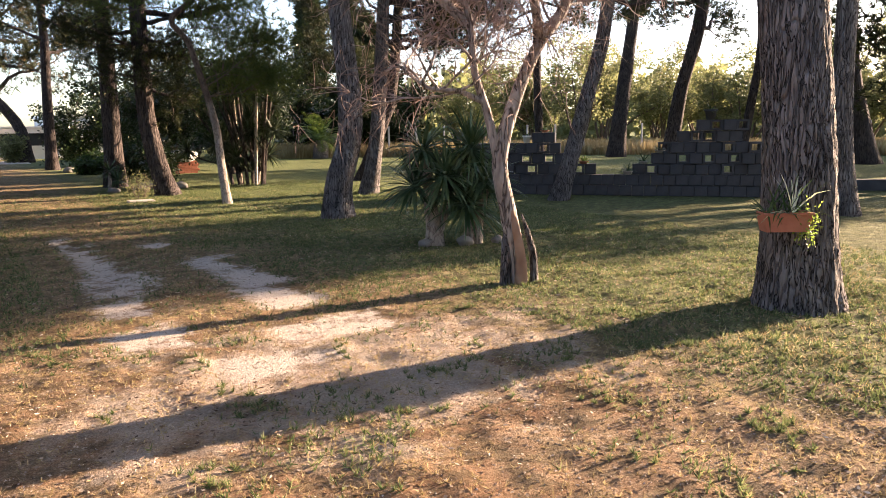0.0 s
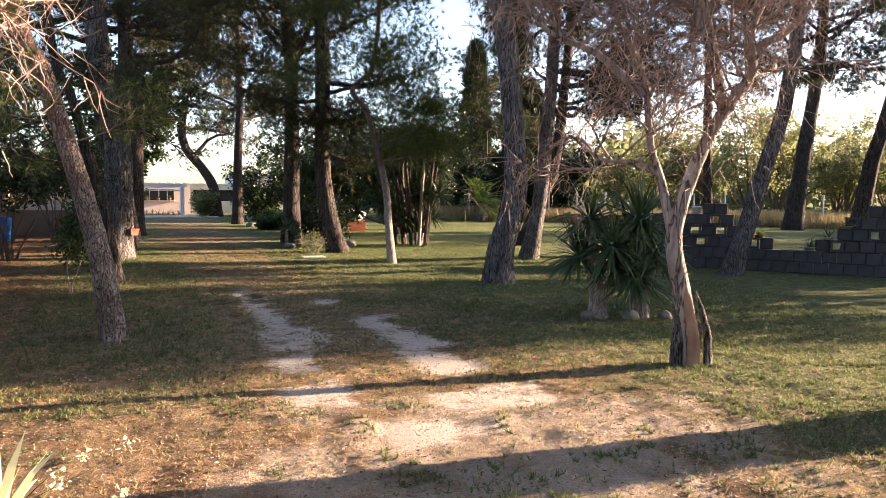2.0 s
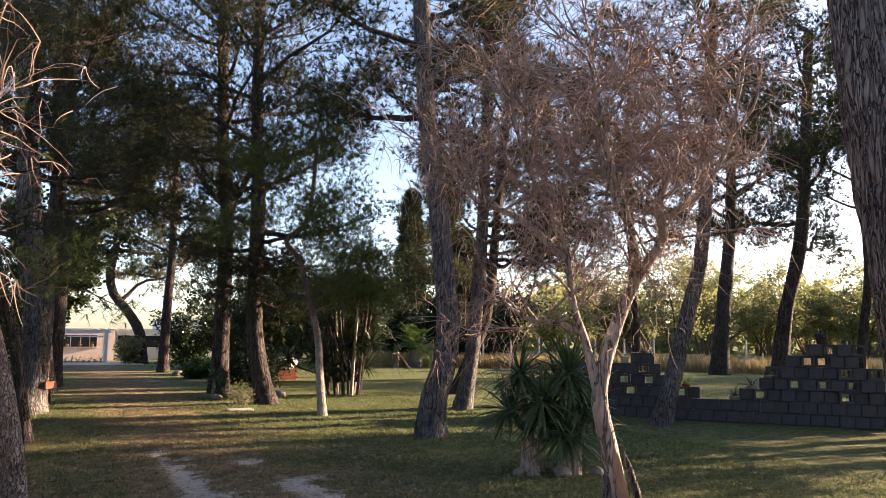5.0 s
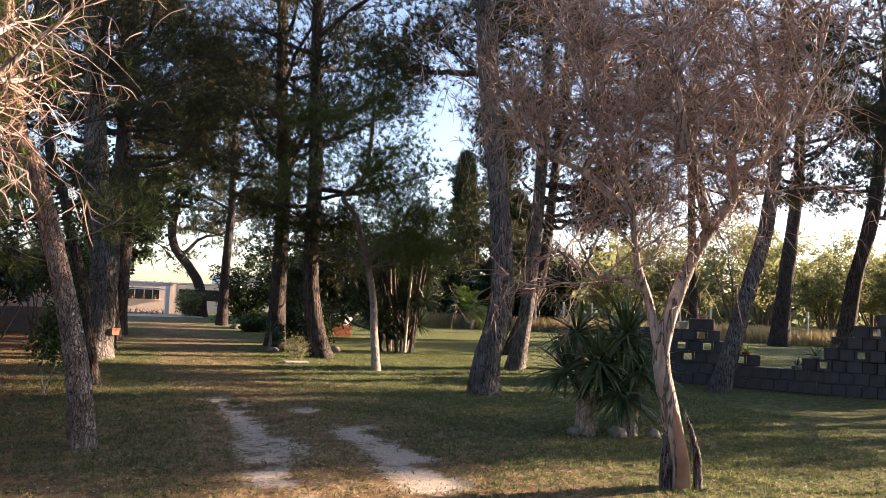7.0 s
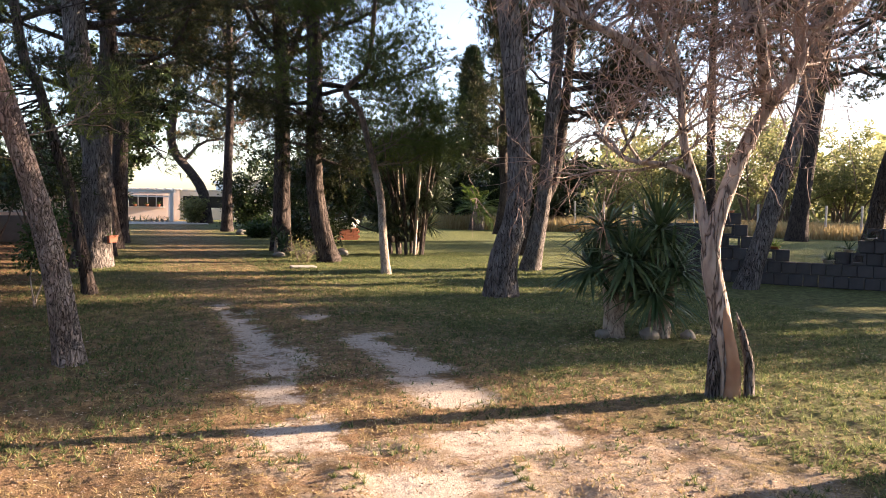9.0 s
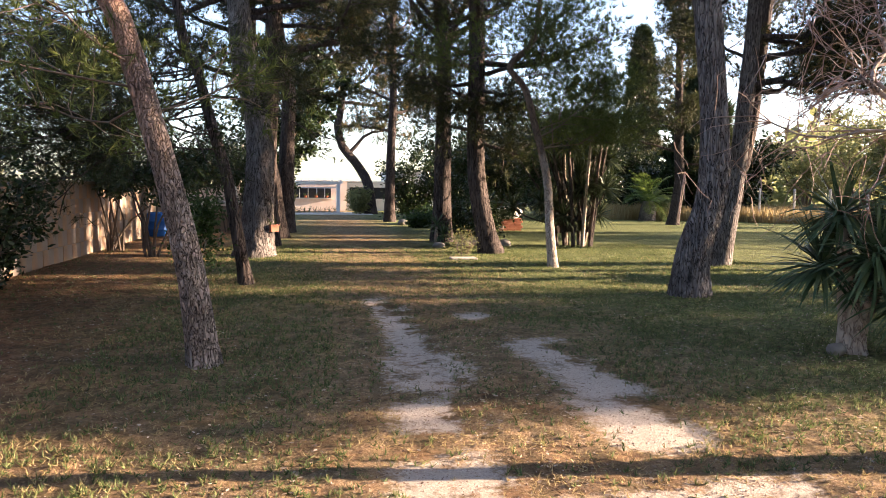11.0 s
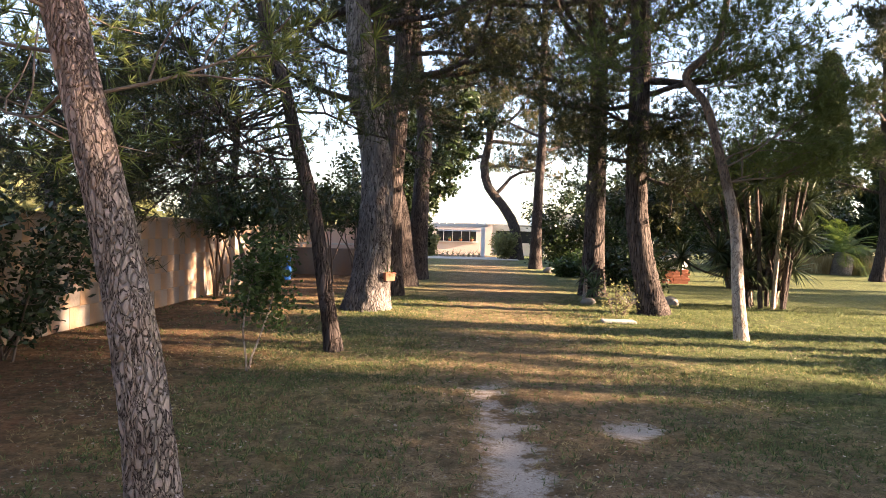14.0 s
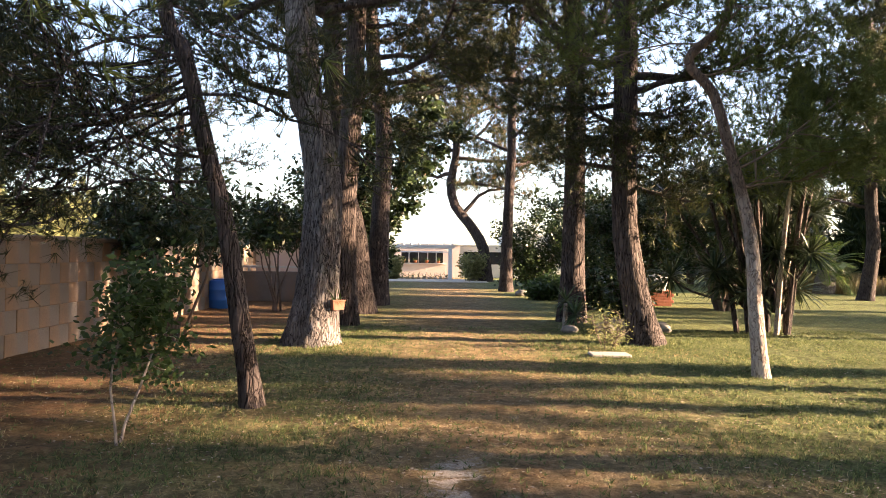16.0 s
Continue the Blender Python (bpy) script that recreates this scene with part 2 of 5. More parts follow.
def ground_material():
    k = Nodes("ground")
    sep = k.n.new("ShaderNodeSeparateXYZ")
    k.tree.links.new(k.coord.outputs["Object"], sep.inputs[0])
    big, mid, fine = k.noise(0.35, 5.0), k.noise(1.7, 6.0, rough=0.65), k.noise(11.0, 8.0, rough=0.8)
    speck = k.noise(70.0, 4.0, rough=0.7)
    wx = k.math("ADD", sep.outputs["X"], k.math("MULTIPLY", k.math("SUBTRACT", mid, 0.5), 0.9))
    wy = k.math("ADD", sep.outputs["Y"], k.math("MULTIPLY", k.math("SUBTRACT", big, 0.5), 1.2))
    dist = None
    for cx, cy, w, h in BARE:
        dx = k.math("MAXIMUM", k.math("SUBTRACT", k.math("ABSOLUTE", k.math("SUBTRACT", wx, cx)), w), 0.0)
        dy = k.math("MAXIMUM", k.math("SUBTRACT", k.math("ABSOLUTE", k.math("SUBTRACT", wy, cy)), h), 0.0)
        d = k.math("SQRT", k.math("ADD", k.math("MULTIPLY", dx, dx), k.math("MULTIPLY", dy, dy)))
        dist = d if dist is None else k.math("MINIMUM", dist, d)
    edge = k.math("ADD", dist, k.math("ADD", k.math("MULTIPLY", k.math("SUBTRACT", fine, 0.5), 0.9), k.math("MULTIPLY", k.math("SUBTRACT", mid, 0.5), 0.9)))
    bare = k.ramp(edge, (0.02, 0.92), (0.2, 0.0))
    # loose patches of gravel where the tracks meet
    ax = k.math("DIVIDE", k.math("SUBTRACT", sep.outputs["X"], 2.4), 2.1)
    ay = k.math("DIVIDE", k.math("SUBTRACT", sep.outputs["Y"], 4.5), 1.5)
    disc = k.math("ADD", k.math("MULTIPLY", ax, ax), k.math("MULTIPLY", ay, ay))
    loose = k.ramp(k.math("ADD", disc, k.math("ADD", k.math("MULTIPLY", k.math("SUBTRACT", mid, 0.5), 4.5), k.math("MULTIPLY", k.math("SUBTRACT", fine, 0.5), 1.6))), (0.15, 0.4), (0.9, 0.0))
    bare = k.math("MAXIMUM", bare, loose)
    # the start of the walk is dry and sandy, the lawn beyond is green
    dry = k.n.new("ShaderNodeMapRange")
    k.put(dry.inputs["Value"], k.math("ADD", sep.outputs["Y"], k.math("MULTIPLY", k.math("SUBTRACT", mid, 0.5), 6.0)))
    for nm, v in (("From Min", 5.0), ("From Max", 15.0), ("To Min", 1.0), ("To Max", 0.12)):
        dry.inputs[nm].default_value = v
    lawn_side = k.ramp(k.math("MULTIPLY", k.math("ADD", sep.outputs["X"], k.math("MULTIPLY", k.math("SUBTRACT", mid, 0.5), 5.0)), 0.1), (0.36, 1.0), (0.52, 0.2))
    # the drive stays dry all along
    drive = k.ramp(k.math("MULTIPLY", 0.4, k.math("ADD", k.math("ABSOLUTE", k.math("SUBTRACT", sep.outputs["X"], 1.9)), k.math("MULTIPLY", k.math("SUBTRACT", mid, 0.5), 2.2))), (0.2, 0.75), (0.88, 0.0))
    west = k.ramp(k.math("MULTIPLY", 0.25, k.math("ADD", k.math("ADD", sep.outputs["X"], 3.1), k.math("MULTIPLY", k.math("SUBTRACT", mid, 0.5), 5.0))), (0.2, 0.9), (0.8, 0.0))
    green = k.ramp(fine, (0.3, (0.05, 0.06, 0.028)), (0.5, (0.15, 0.185, 0.066)), (0.7, (0.36, 0.38, 0.155)))
    straw = k.ramp(fine, (0.3, (0.12, 0.07, 0.04)), (0.5, (0.40, 0.27, 0.16)), (0.7, (0.68, 0.53, 0.35)))
    soil = k.ramp(fine, (0.25, (0.12, 0.055, 0.03)), (0.55, (0.28, 0.15, 0.085)), (0.8, (0.42, 0.27, 0.17)))
    speck = k.math("ADD", k.math("MULTIPLY", speck, 0.6), k.math("MULTIPLY", k.noise(130.0, 3.0, rough=0.7), 0.4))
    grav = k.ramp(speck, (0.34, (0.34, 0.25, 0.19)), (0.46, (0.66, 0.56, 0.48)), (0.62, (0.84, 0.77, 0.69)))
    grit = k.ramp(speck, (0.38, (0.10, 0.055, 0.03)), (0.5, (0.36, 0.225, 0.13)), (0.62, (0.66, 0.50, 0.34)))
    straw = k.mix(0.6, straw, grit)
    straw = k.mix(k.ramp(mid, (0.45, 0.0), (0.62, 0.8)), straw, soil)
    col = k.mix(k.math("MULTIPLY", dry.outputs[0], lawn_side), green, straw)
    col = k.mix(drive, col, straw)
    col = k.mix(west, col, soil)
    col = k.mix(k.ramp(speck, (0.62, 0.0), (0.75, 0.45)), col, (0.55, 0.45, 0.30))
    col = k.mix(k.ramp(k.noise(33.0, 3.0, rough=0.6), (0.56, 0.0), (0.68, 0.6)), col, (0.07, 0.05, 0.035))
    patch = k.noise(4.5, 6.0, rough=0.75)
    col = k.mix(k.ramp(patch, (0.44, 0.5), (0.56, 0.0)), col, (0.07, 0.07, 0.04))
    col = k.mix(bare, col, grav)
    height = k.math("ADD", k.math("MULTIPLY", fine, 1.0), k.math("MULTIPLY", speck, 1.2))
    return k.done(col, 0.95, height, 1.0, 0.05, spec=0.1)


GROUND = ground_material()


# ---- builders ----
def mesh_object(name, mesh, material, parent=None, label=""):
    ob = new(name, mesh)
    if material:
        mesh.materials.append(material)
    if parent:
        ob.parent = parent
    if label:
        ob["label"] = label
    return ob


def part(name, bm, material, parent, label=""):
    me = bpy.data.meshes.new(name)
    bm.to_mesh(me)
    bm.free()
    return mesh_object(name, me, material, parent, label)


def thing(name, at, label, category, group="", kind="", turn=0.0):
    ob = new(name)
    ob.empty_display_size = 0.2
    ob.matrix_basis = pose(*at, 0, 0, turn)
    return tagged(ob, label, category, group, kind)


def poly_mesh(name, verts, k):
    """Loose polygons of k corners each, from an array of corners."""
    verts = np.asarray(verts, dtype=np.float32).reshape(-1, 3)
    n = len(verts) // k
    me = bpy.data.meshes.new(name)
    me.vertices.add(n * k)
    me.vertices.foreach_set("co", verts[: n * k].ravel())
    me.loops.add(n * k)
    me.loops.foreach_set("vertex_index", np.arange(n * k, dtype=np.int32))
    me.polygons.add(n)
    me.polygons.foreach_set("loop_start", np.arange(0, n * k, k, dtype=np.int32))
    me.update(calc_edges=True)
    return me


def unit(v):
    return v / np.maximum(np.linalg.norm(v, axis=-1, keepdims=True), 1e-9)


class Tubes:
    """Round tapered limbs gathered into one mesh."""

    def __init__(self):
        self.v, self.f = [], []

    def add(self, points, radii, sides=7, rough=0.0, seed=0, ridges=0):
        pts = np.asarray(points, float)
        n0 = len(self.v)
        for i, p in enumerate(pts):
            d = pts[min(i + 1, len(pts) - 1)] - pts[max(i - 1, 0)]
            d = d / max(np.linalg.norm(d), 1e-9)
            a = np.cross(d, (0.0, 1.0, 0.15))
            a /= max(np.linalg.norm(a), 1e-9)
            b = np.cross(d, a)
            for j in range(sides):
                t = 2 * math.pi * j / sides
                q = p + radii[i] * (math.cos(t) * a + math.sin(t) * b)
                r = radii[i]
                if rough:
                    w = noise.noise(Vector((math.cos(t) * 1.3 + seed, math.sin(t) * 1.3, p[2] * 0.8)))
                    r *= 1 + rough * 1.6 * w
                    if ridges:
                        u = t * ridges / (2 * math.pi) + 1.3 * noise.noise(Vector((seed + 9, p[2] * 2.2, t))) + 0.7 * noise.noise(Vector((seed + 4, p[2] * 7.0, t * 3)))
                        r *= 1 + rough * 0.8 * (abs((u % 1) - 0.5) * 4 - 1) * (0.6 + 0.6 * noise.noise(Vector((u // 1, p[2] * 3.5, seed))))
                q = p + r * (math.cos(t) * a + math.sin(t) * b)
                self.v.append(q)
        for i in range(len(pts) - 1):
            for j in range(sides):
                k = (j + 1) % sides
                self.f.append((n0 + i * sides + j, n0 + i * sides + k, n0 + (i + 1) * sides + k, n0 + (i + 1) * sides + j))
        self.f.append(tuple(n0 + (len(pts) - 1) * sides + j for j in range(sides)))

    def mesh(self, name):
        me = bpy.data.meshes.new(name)
        me.from_pydata([tuple(v) for v in self.v], [], self.f)
        me.polygons.foreach_set("use_smooth", [True] * len(me.polygons))
        me.update()
        return me


def smooth_line(points, step):
    """A Catmull-Rom line through the points, about one point every step metres."""
    p = [np.asarray(q, float) for q in points]
    p = [2 * p[0] - p[1]] + p + [2 * p[-1] - p[-2]]
    out = []
    for i in range(1, len(p) - 2):
        n = max(2, int(np.linalg.norm(p[i + 1] - p[i]) / step))
        for s in range(n):
            t = s / n
            out.append(0.5 * (2 * p[i] + (p[i + 1] - p[i - 1]) * t + (2 * p[i - 1] - 5 * p[i] + 4 * p[i + 1] - p[i + 2]) * t * t + (3 * p[i] - p[i - 1] - 3 * p[i + 1] + p[i + 2]) * t ** 3))
    out.append(p[-2])
    return np.array(out)


def spikes(rng, centres, axes, per, length, width, spread):
    """Thin triangles (needles, blades) that fan out round each centre."""
    c = np.repeat(centres, per, axis=0)
    d = unit(np.repeat(axes, per, axis=0) + rng.normal(0, spread, (len(c), 3)))
    side = unit(np.cross(d, rng.normal(0, 1, (len(c), 3))))
    size = length * rng.uniform(0.65, 1.2, (len(c), 1))
    w = width * rng.uniform(0.7, 1.3, (len(c), 1))
    return np.stack([c - side * w, c + side * w, c + d * size], axis=1)


def leaves(rng, centres, length, width, droop=0.0):
    """Small pointed four-cornered leaves, one at each centre."""
    n = len(centres)
    d = rng.normal(0, 1, (n, 3))
    d[:, 2] = d[:, 2] * 0.7 - droop
    d = unit(d)
    side = unit(np.cross(d, rng.normal(0, 1, (n, 3))))
    size = length * rng.uniform(0.6, 1.25, (n, 1))
    w = width * rng.uniform(0.7, 1.3, (n, 1))
    return np.stack([centres, centres + d * size * 0.45 + side * w, centres + d * size, centres + d * size * 0.45 - side * w], axis=1)


def limb(rng, start, azimuth, rise, length, bend=0.15, wander=0.12, steps=7):
    """A crooked limb from start, rising or drooping along its way."""
    pts, d = [np.asarray(start, float)], np.array([math.cos(azimuth) * math.cos(rise), math.sin(azimuth) * math.cos(rise), math.sin(rise)])
    for _ in range(steps):
        d = unit(d + rng.normal(0, wander, 3) + np.array([0, 0, bend / steps]))
        pts.append(pts[-1] + d * length / steps)
    return np.array(pts)


def pine(base, points, r0, r1, crown, seed, label, bark_mat=None, sides=12, step=0.5, ridges=0, flare=1.35, limbs=14, reach=2.6, tufts=2600, per=15,
         needle=0.18, width=0.0078, needle_mat=None, low=(), group="pines of the grove", name="pine_tree", rough=0.08, dry=0, rise=(-0.1, 0.7), clump=0.24, stout=0.42, limb_mat=None, sector=None):
    """A pine: crooked trunk through points (about base), limbs from crown[0] to crown[1] metres, needle tufts at the twigs' ends.
    low: further limbs (height, azimuth in degrees, rise, length)."""
    rng = np.random.default_rng(seed)
    tree = thing(name, (*base, 0), label, "tree", group)
    pts = [np.array(p, float) - np.array([*base, 0]) for p in points]
    pts[0][2] = -0.12
    top = np.array(pts[-1])
    if crown[1] > top[2] + 0.3:
        d = pts[-1] - pts[-2]
        d /= max(abs(d[2]), 0.2)
        pts.append(top + (d * np.array([0.35, 0.35, 1])) * (crown[1] - top[2]))
    line = smooth_line(pts, step)
    z = np.clip(line[:, 2], 0, None)
    frac = z / max(z.max(), 0.1)
    radii = r0 + (r1 - r0) * frac ** 0.8
    radii = radii * (1 + (flare - 1) * np.exp(-z / (r0 * 1.6)))
    trunk = Tubes()
    trunk.add(line, radii, sides, rough, seed, ridges)
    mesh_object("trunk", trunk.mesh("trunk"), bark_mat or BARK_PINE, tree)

    def along(h):
        i = int(np.argmin(abs(line[:, 2] - h)))
        return line[i], radii[i]

    ends, axes = [], []
    plan = [(h, math.radians(a), r, l) for h, a, r, l in low]
    for i in range(limbs):
        f = (i + rng.uniform(0, 0.8)) / limbs
        h = crown[0] + (crown[1] - crown[0]) * f
        az = i * 2.4 + rng.uniform(-0.5, 0.5)
        if sector:
            az = math.radians(sector[0] + sector[1] * rng.uniform(-1, 1))
        plan.append((h, az, rise[0] + (rise[1] - rise[0]) * f + rng.uniform(-0.15, 0.15), reach * (0.55 + 0.75 * math.sin(math.pi * min(1, 0.25 + f * 0.7))) * rng.uniform(0.7, 1.15)))
    for h, az, up, length in plan:
        p, r = along(h)
        wood = Tubes()
        main = limb(rng, p, az, up, length, 0.5, 0.16)
        mr = min(r * stout, 0.02 + 0.022 * length)
        wood.add(main, np.linspace(mr, min(0.012, mr * 0.6), len(main)), 6)
        n2 = int(4 + length * 2.2)
        for j in range(n2):
            u = 0.3 + 0.7 * (j + rng.uniform(0, 1)) / n2
            q = main[min(int(u * (len(main) - 1)), len(main) - 1)]
            sub = limb(rng, q, az + rng.normal(0, 0.9), up + rng.normal(0.2, 0.4), length * (0.18 + 0.28 * (1 - u)) + 0.25, 0.3, 0.25, 4)
            wood.add(sub, np.linspace(min(0.018, mr * 0.7), min(0.006, mr * 0.35), len(sub)), 4)
            for w in sub[2:]:
                ends.append(w)
                axes.append(unit(sub[-1] - sub[0]) * 0.6 + np.array([0, 0, 0.25]))
        # limbs of plain-bark pines take the copy with shade in its colour
        mesh_object("limb", wood.mesh("limb"), limb_mat or (BARK_SHADED if bark_mat is None else bark_mat), tree)
    ends, axes = np.array(ends), np.array(axes)
    tufts = int(tufts * 1.7)
    pick = rng.integers(0, len(ends), tufts)
    centres = ends[pick] + rng.normal(0, clump, (tufts, 3)) * np.array([1, 1, 0.6])
    ax = axes[pick] + rng.normal(0, 0.4, (tufts, 3))
    mesh_object("crown", poly_mesh("crown", spikes(rng, centres, ax, per, needle, width, 0.55), 3), needle_mat or NEEDLE, tree)
    if dry:
        pick = rng.integers(0, len(ends), dry)
        centres = ends[pick] + rng.normal(0, clump * 0.8, (dry, 3))
        mesh_object("dry_foliage", poly_mesh("dry_foliage", spikes(rng, centres, axes[pick], per, needle, width, 0.6), 3), NEEDLE_DRY_SUNLIT, tree, "brown needle tufts, dead ones and ones tinted as sunlit")
    return tree


def shrub(base, label, seed, height, radius, count, leaf=(0.07, 0.016), material=None, stems=6, name="shrub", group="", low=0.15, stem_r=0.018, category="shrub", droop=0.2, stem_mat=None):
    """A leafy shrub: several crooked stems, twigs, and single leaves round their ends."""
    rng = np.random.default_rng(seed)
    tree = thing(name, (*base, 0), label, category, group)
    ends = []
    for i in range(stems):
        wood = Tubes()
        a = i * 2.4 + rng.uniform(0, 1)
        main = limb(rng, (rng.normal(0, 0.08), rng.normal(0, 0.08), -0.05), a, math.atan2(height, radius * rng.uniform(0.4, 1.0)), math.hypot(height, radius) * rng.uniform(0.75, 0.95), 0.2, 0.12, 8)
        wood.add(main, np.linspace(stem_r, 0.005, len(main)), 6)
        for p in main[1:]:
            if p[2] < height * low:
                continue
            for _ in range(4):
                sub = limb(rng, p, rng.uniform(0, 6.28), rng.uniform(-0.2, 0.8), radius * rng.uniform(0.25, 0.6), 0.1, 0.25, 4)
                wood.add(sub, np.linspace(0.006, 0.003, len(sub)), 3)
                ends.extend(sub[1:])
        mesh_object("stem", wood.mesh("stem"), stem_mat or TWIG, tree)
    ends = np.array(ends)
    c = ends[rng.integers(0, len(ends), count)] + rng.normal(0, 0.07 + 0.03 * radius, (count, 3))
    c[:, 2] = np.maximum(c[:, 2], 0.03)
    mesh_object("foliage", poly_mesh("foliage", leaves(rng, c, leaf[0], leaf[1], droop), 4), material or LEAF_SHRUB, tree)
    return tree


def strap_head(rng, centre, count, length, width, droop=0.7, low=-0.6):
    """A head of long tapered strap blades, each bent in three pieces; returns four-cornered polygons."""
    out = []
    for i in range(count):
        a, el = rng.uniform(0, 6.283), math.asin(rng.uniform(math.sin(low), 1.0))
        d = np.array([math.cos(a) * math.cos(el), math.sin(a) * math.cos(el), math.sin(el)])
        L = length * rng.uniform(0.7, 1.1)
        side = unit(np.cross(d, (0.0, 0.0, 1.0)) + rng.normal(0, 0.2, 3))
        p, ws = np.asarray(centre, float), (0.55, 1.0, 0.7, 0.05)
        prev = None
        for s in range(4):
            row = (p - side * width * ws[s], p + side * width * ws[s])
            if prev is not None:
                out.append((prev[0], prev[1], row[1], row[0]))
            prev = row
            d = unit(d + np.array([0, 0, -droop * 0.16 * (s + 1) * (1 - abs(d[2]) * 0.6)]))
            p = p + d * L / 3
    return out


def box_bm(size, at=(0, 0, 0), bevel=0.0, bm=None):
    bm = bm or bmesh.new()
    r = bmesh.ops.create_cube(bm, size=1.0, matrix=Matrix.Translation(at) @ Matrix.Diagonal((*size, 1)))
    if bevel:
        es = list({e for v in r["verts"] for e in v.link_edges})
        bmesh.ops.bevel(bm, geom=es, offset=bevel, segments=1, affect="EDGES")
    return bm


def lathe(profile, sides=24, closed=True):
    """A turned shape from (radius, height) pairs."""
    bm = bmesh.new()
    rings = [[bm.verts.new((r * math.cos(2 * math.pi * j / sides), r * math.sin(2 * math.pi * j / sides), z)) for j in range(sides)] for r, z in profile]
    for a, b in zip(rings, rings[1:]):
        for j in range(sides):
            f = bm.faces.new((a[j], a[(j + 1) % sides], b[(j + 1) % sides], b[j]))
            f.smooth = True
    if closed:
        bm.faces.new(rings[0][::-1])
        bm.faces.new(rings[-1])
    return bm


# ---- ground ----
LATTICE = np.random.default_rng(900).uniform(-1, 1, (256, 256))


def relief(x, y, per_metre, shift):
    """Smooth random relief between -1 and 1, with about that many bumps to the metre."""
    u, v = np.asarray(x) * per_metre + shift, np.asarray(y) * per_metre + shift * 1.7
    i, j = np.floor(u).astype(int), np.floor(v).astype(int)
    f, g = u - i, v - j
    f, g = f * f * (3 - 2 * f), g * g * (3 - 2 * g)
    at = lambda a, b: LATTICE[a % 256, b % 256]
    return (at(i, j) * (1 - f) + at(i + 1, j) * f) * (1 - g) + (at(i, j + 1) * (1 - f) + at(i + 1, j + 1) * f) * g


def bare_share(x, y):
    """1 on the bare wheel tracks, 0 on the turf."""
    d = np.full(np.shape(x), 9.0)
    for cx, cy, w, h in BARE:
        d = np.minimum(d, np.hypot(np.maximum(abs(x - cx) - w, 0), np.maximum(abs(y - cy) - h, 0)))
    return np.clip(1.5 - d / 0.2, 0, 1)


def ground_height(x, y):
    """Tussocks and hollows of the turf, worn down on the wheel tracks."""
    h = 0.012 * relief(x, y, 0.9, 3) + 0.012 * relief(x, y, 2.7, 11) + 0.011 * relief(x, y, 6.0, 29) + 0.007 * relief(x, y, 11.0, 47)
    near = np.clip(1.6 - np.hypot((x - 2) / 14, (y - 8) / 18), 0, 1)
    worn = bare_share(x, y)
    return near * (h * (1 - 0.7 * worn) - 0.014 * worn)


def graded(inner0, inner1, step, outer):
    """Places along one side of the sheet: even steps within, growing ones out to the horizon."""
    right, s = [inner1], step
    while right[-1] < outer:
        s *= 1.09
        right.append(right[-1] + s)
    left, s = [inner0], step
    while left[-1] > -outer:
        s *= 1.09
        left.append(left[-1] - s)
    return np.array(left[:0:-1] + list(np.arange(inner0, inner1, step)) + right)


gx, gy = graded(-4.0, 8.0, 0.04, 600.0), graded(1.5, 13.0, 0.04, 600.0)
X, Y = np.meshgrid(gx, gy)
nx, ny = len(gx), len(gy)
corner = (np.arange(ny - 1)[:, None] * nx + np.arange(nx - 1)[None, :]).ravel()
me = bpy.data.meshes.new("ground")
me.vertices.add(nx * ny)
me.vertices.foreach_set("co", np.stack([X, Y, ground_height(X, Y)], axis=-1).astype(np.float32).ravel())
me.loops.add(4 * len(corner))
me.loops.foreach_set("vertex_index", np.stack([corner, corner + 1, corner + nx + 1, corner + nx], axis=1).astype(np.int32).ravel())
me.polygons.add(len(corner))
me.polygons.foreach_set("loop_start", np.arange(0, 4 * len(corner), 4, dtype=np.int32))
me.polygons.foreach_set("use_smooth", np.ones(len(corner), dtype=bool))
me.update(calc_edges=True)
ground = mesh_object("ground", me, GROUND)
tagged(ground, "patchy lawn of green and dry grass with bare gravel wheel tracks", "ground", kind="structure")

# ---- pines ----
pot_pine = pine((6.4, 3.75), [(6.4, 3.75, 0), (6.37, 3.8, 1.0), (6.35, 3.84, 1.75), (6.3, 3.92, 2.6), (6.25, 4.0, 3.4), (6.2, 4.1, 4.6), (6.15, 4.2, 7)], 0.305, 0.19, (6.5, 11), 11,
                "thick old pine with deeply furrowed grey bark", sides=96, step=0.05, ridges=22, flare=1.3, rough=0.07, limbs=10, tufts=2200)
pine((13.3, 7.0), [(13.33, 6.96, 0), (13.18, 7.07, 1.5), (13.12, 7.1, 3.7)], 0.2, 0.1, (4.5, 10), 12, "slender pine with dark furrowed bark on the lawn", limbs=12, tufts=2200)
pine((30.0, 15.0), [(30.08, 14.95, 0), (29.44, 15.38, 3.0), (29.15, 15.57, 6.1)], 0.42, 0.15, (7.3, 13), 13, "tall dark pine leaning at the edge of the grove", BARK_SHADED, limbs=12, reach=3.2)
pine((6.1, 12.4), [(6.1, 12.4, 0), (6.14, 12.38, 0.6), (6.33, 12.3, 1.4), (6.35, 12.3, 2.3), (6.2, 12.36, 4.1), (5.92, 12.47, 6.6)], 0.23, 0.13, (5.2, 12), 14,
     "tall pine with a kinked trunk and furrowed grey bark", sides=64, step=0.07, ridges=16, limbs=14, tufts=3000, dry=500, rough=0.07)
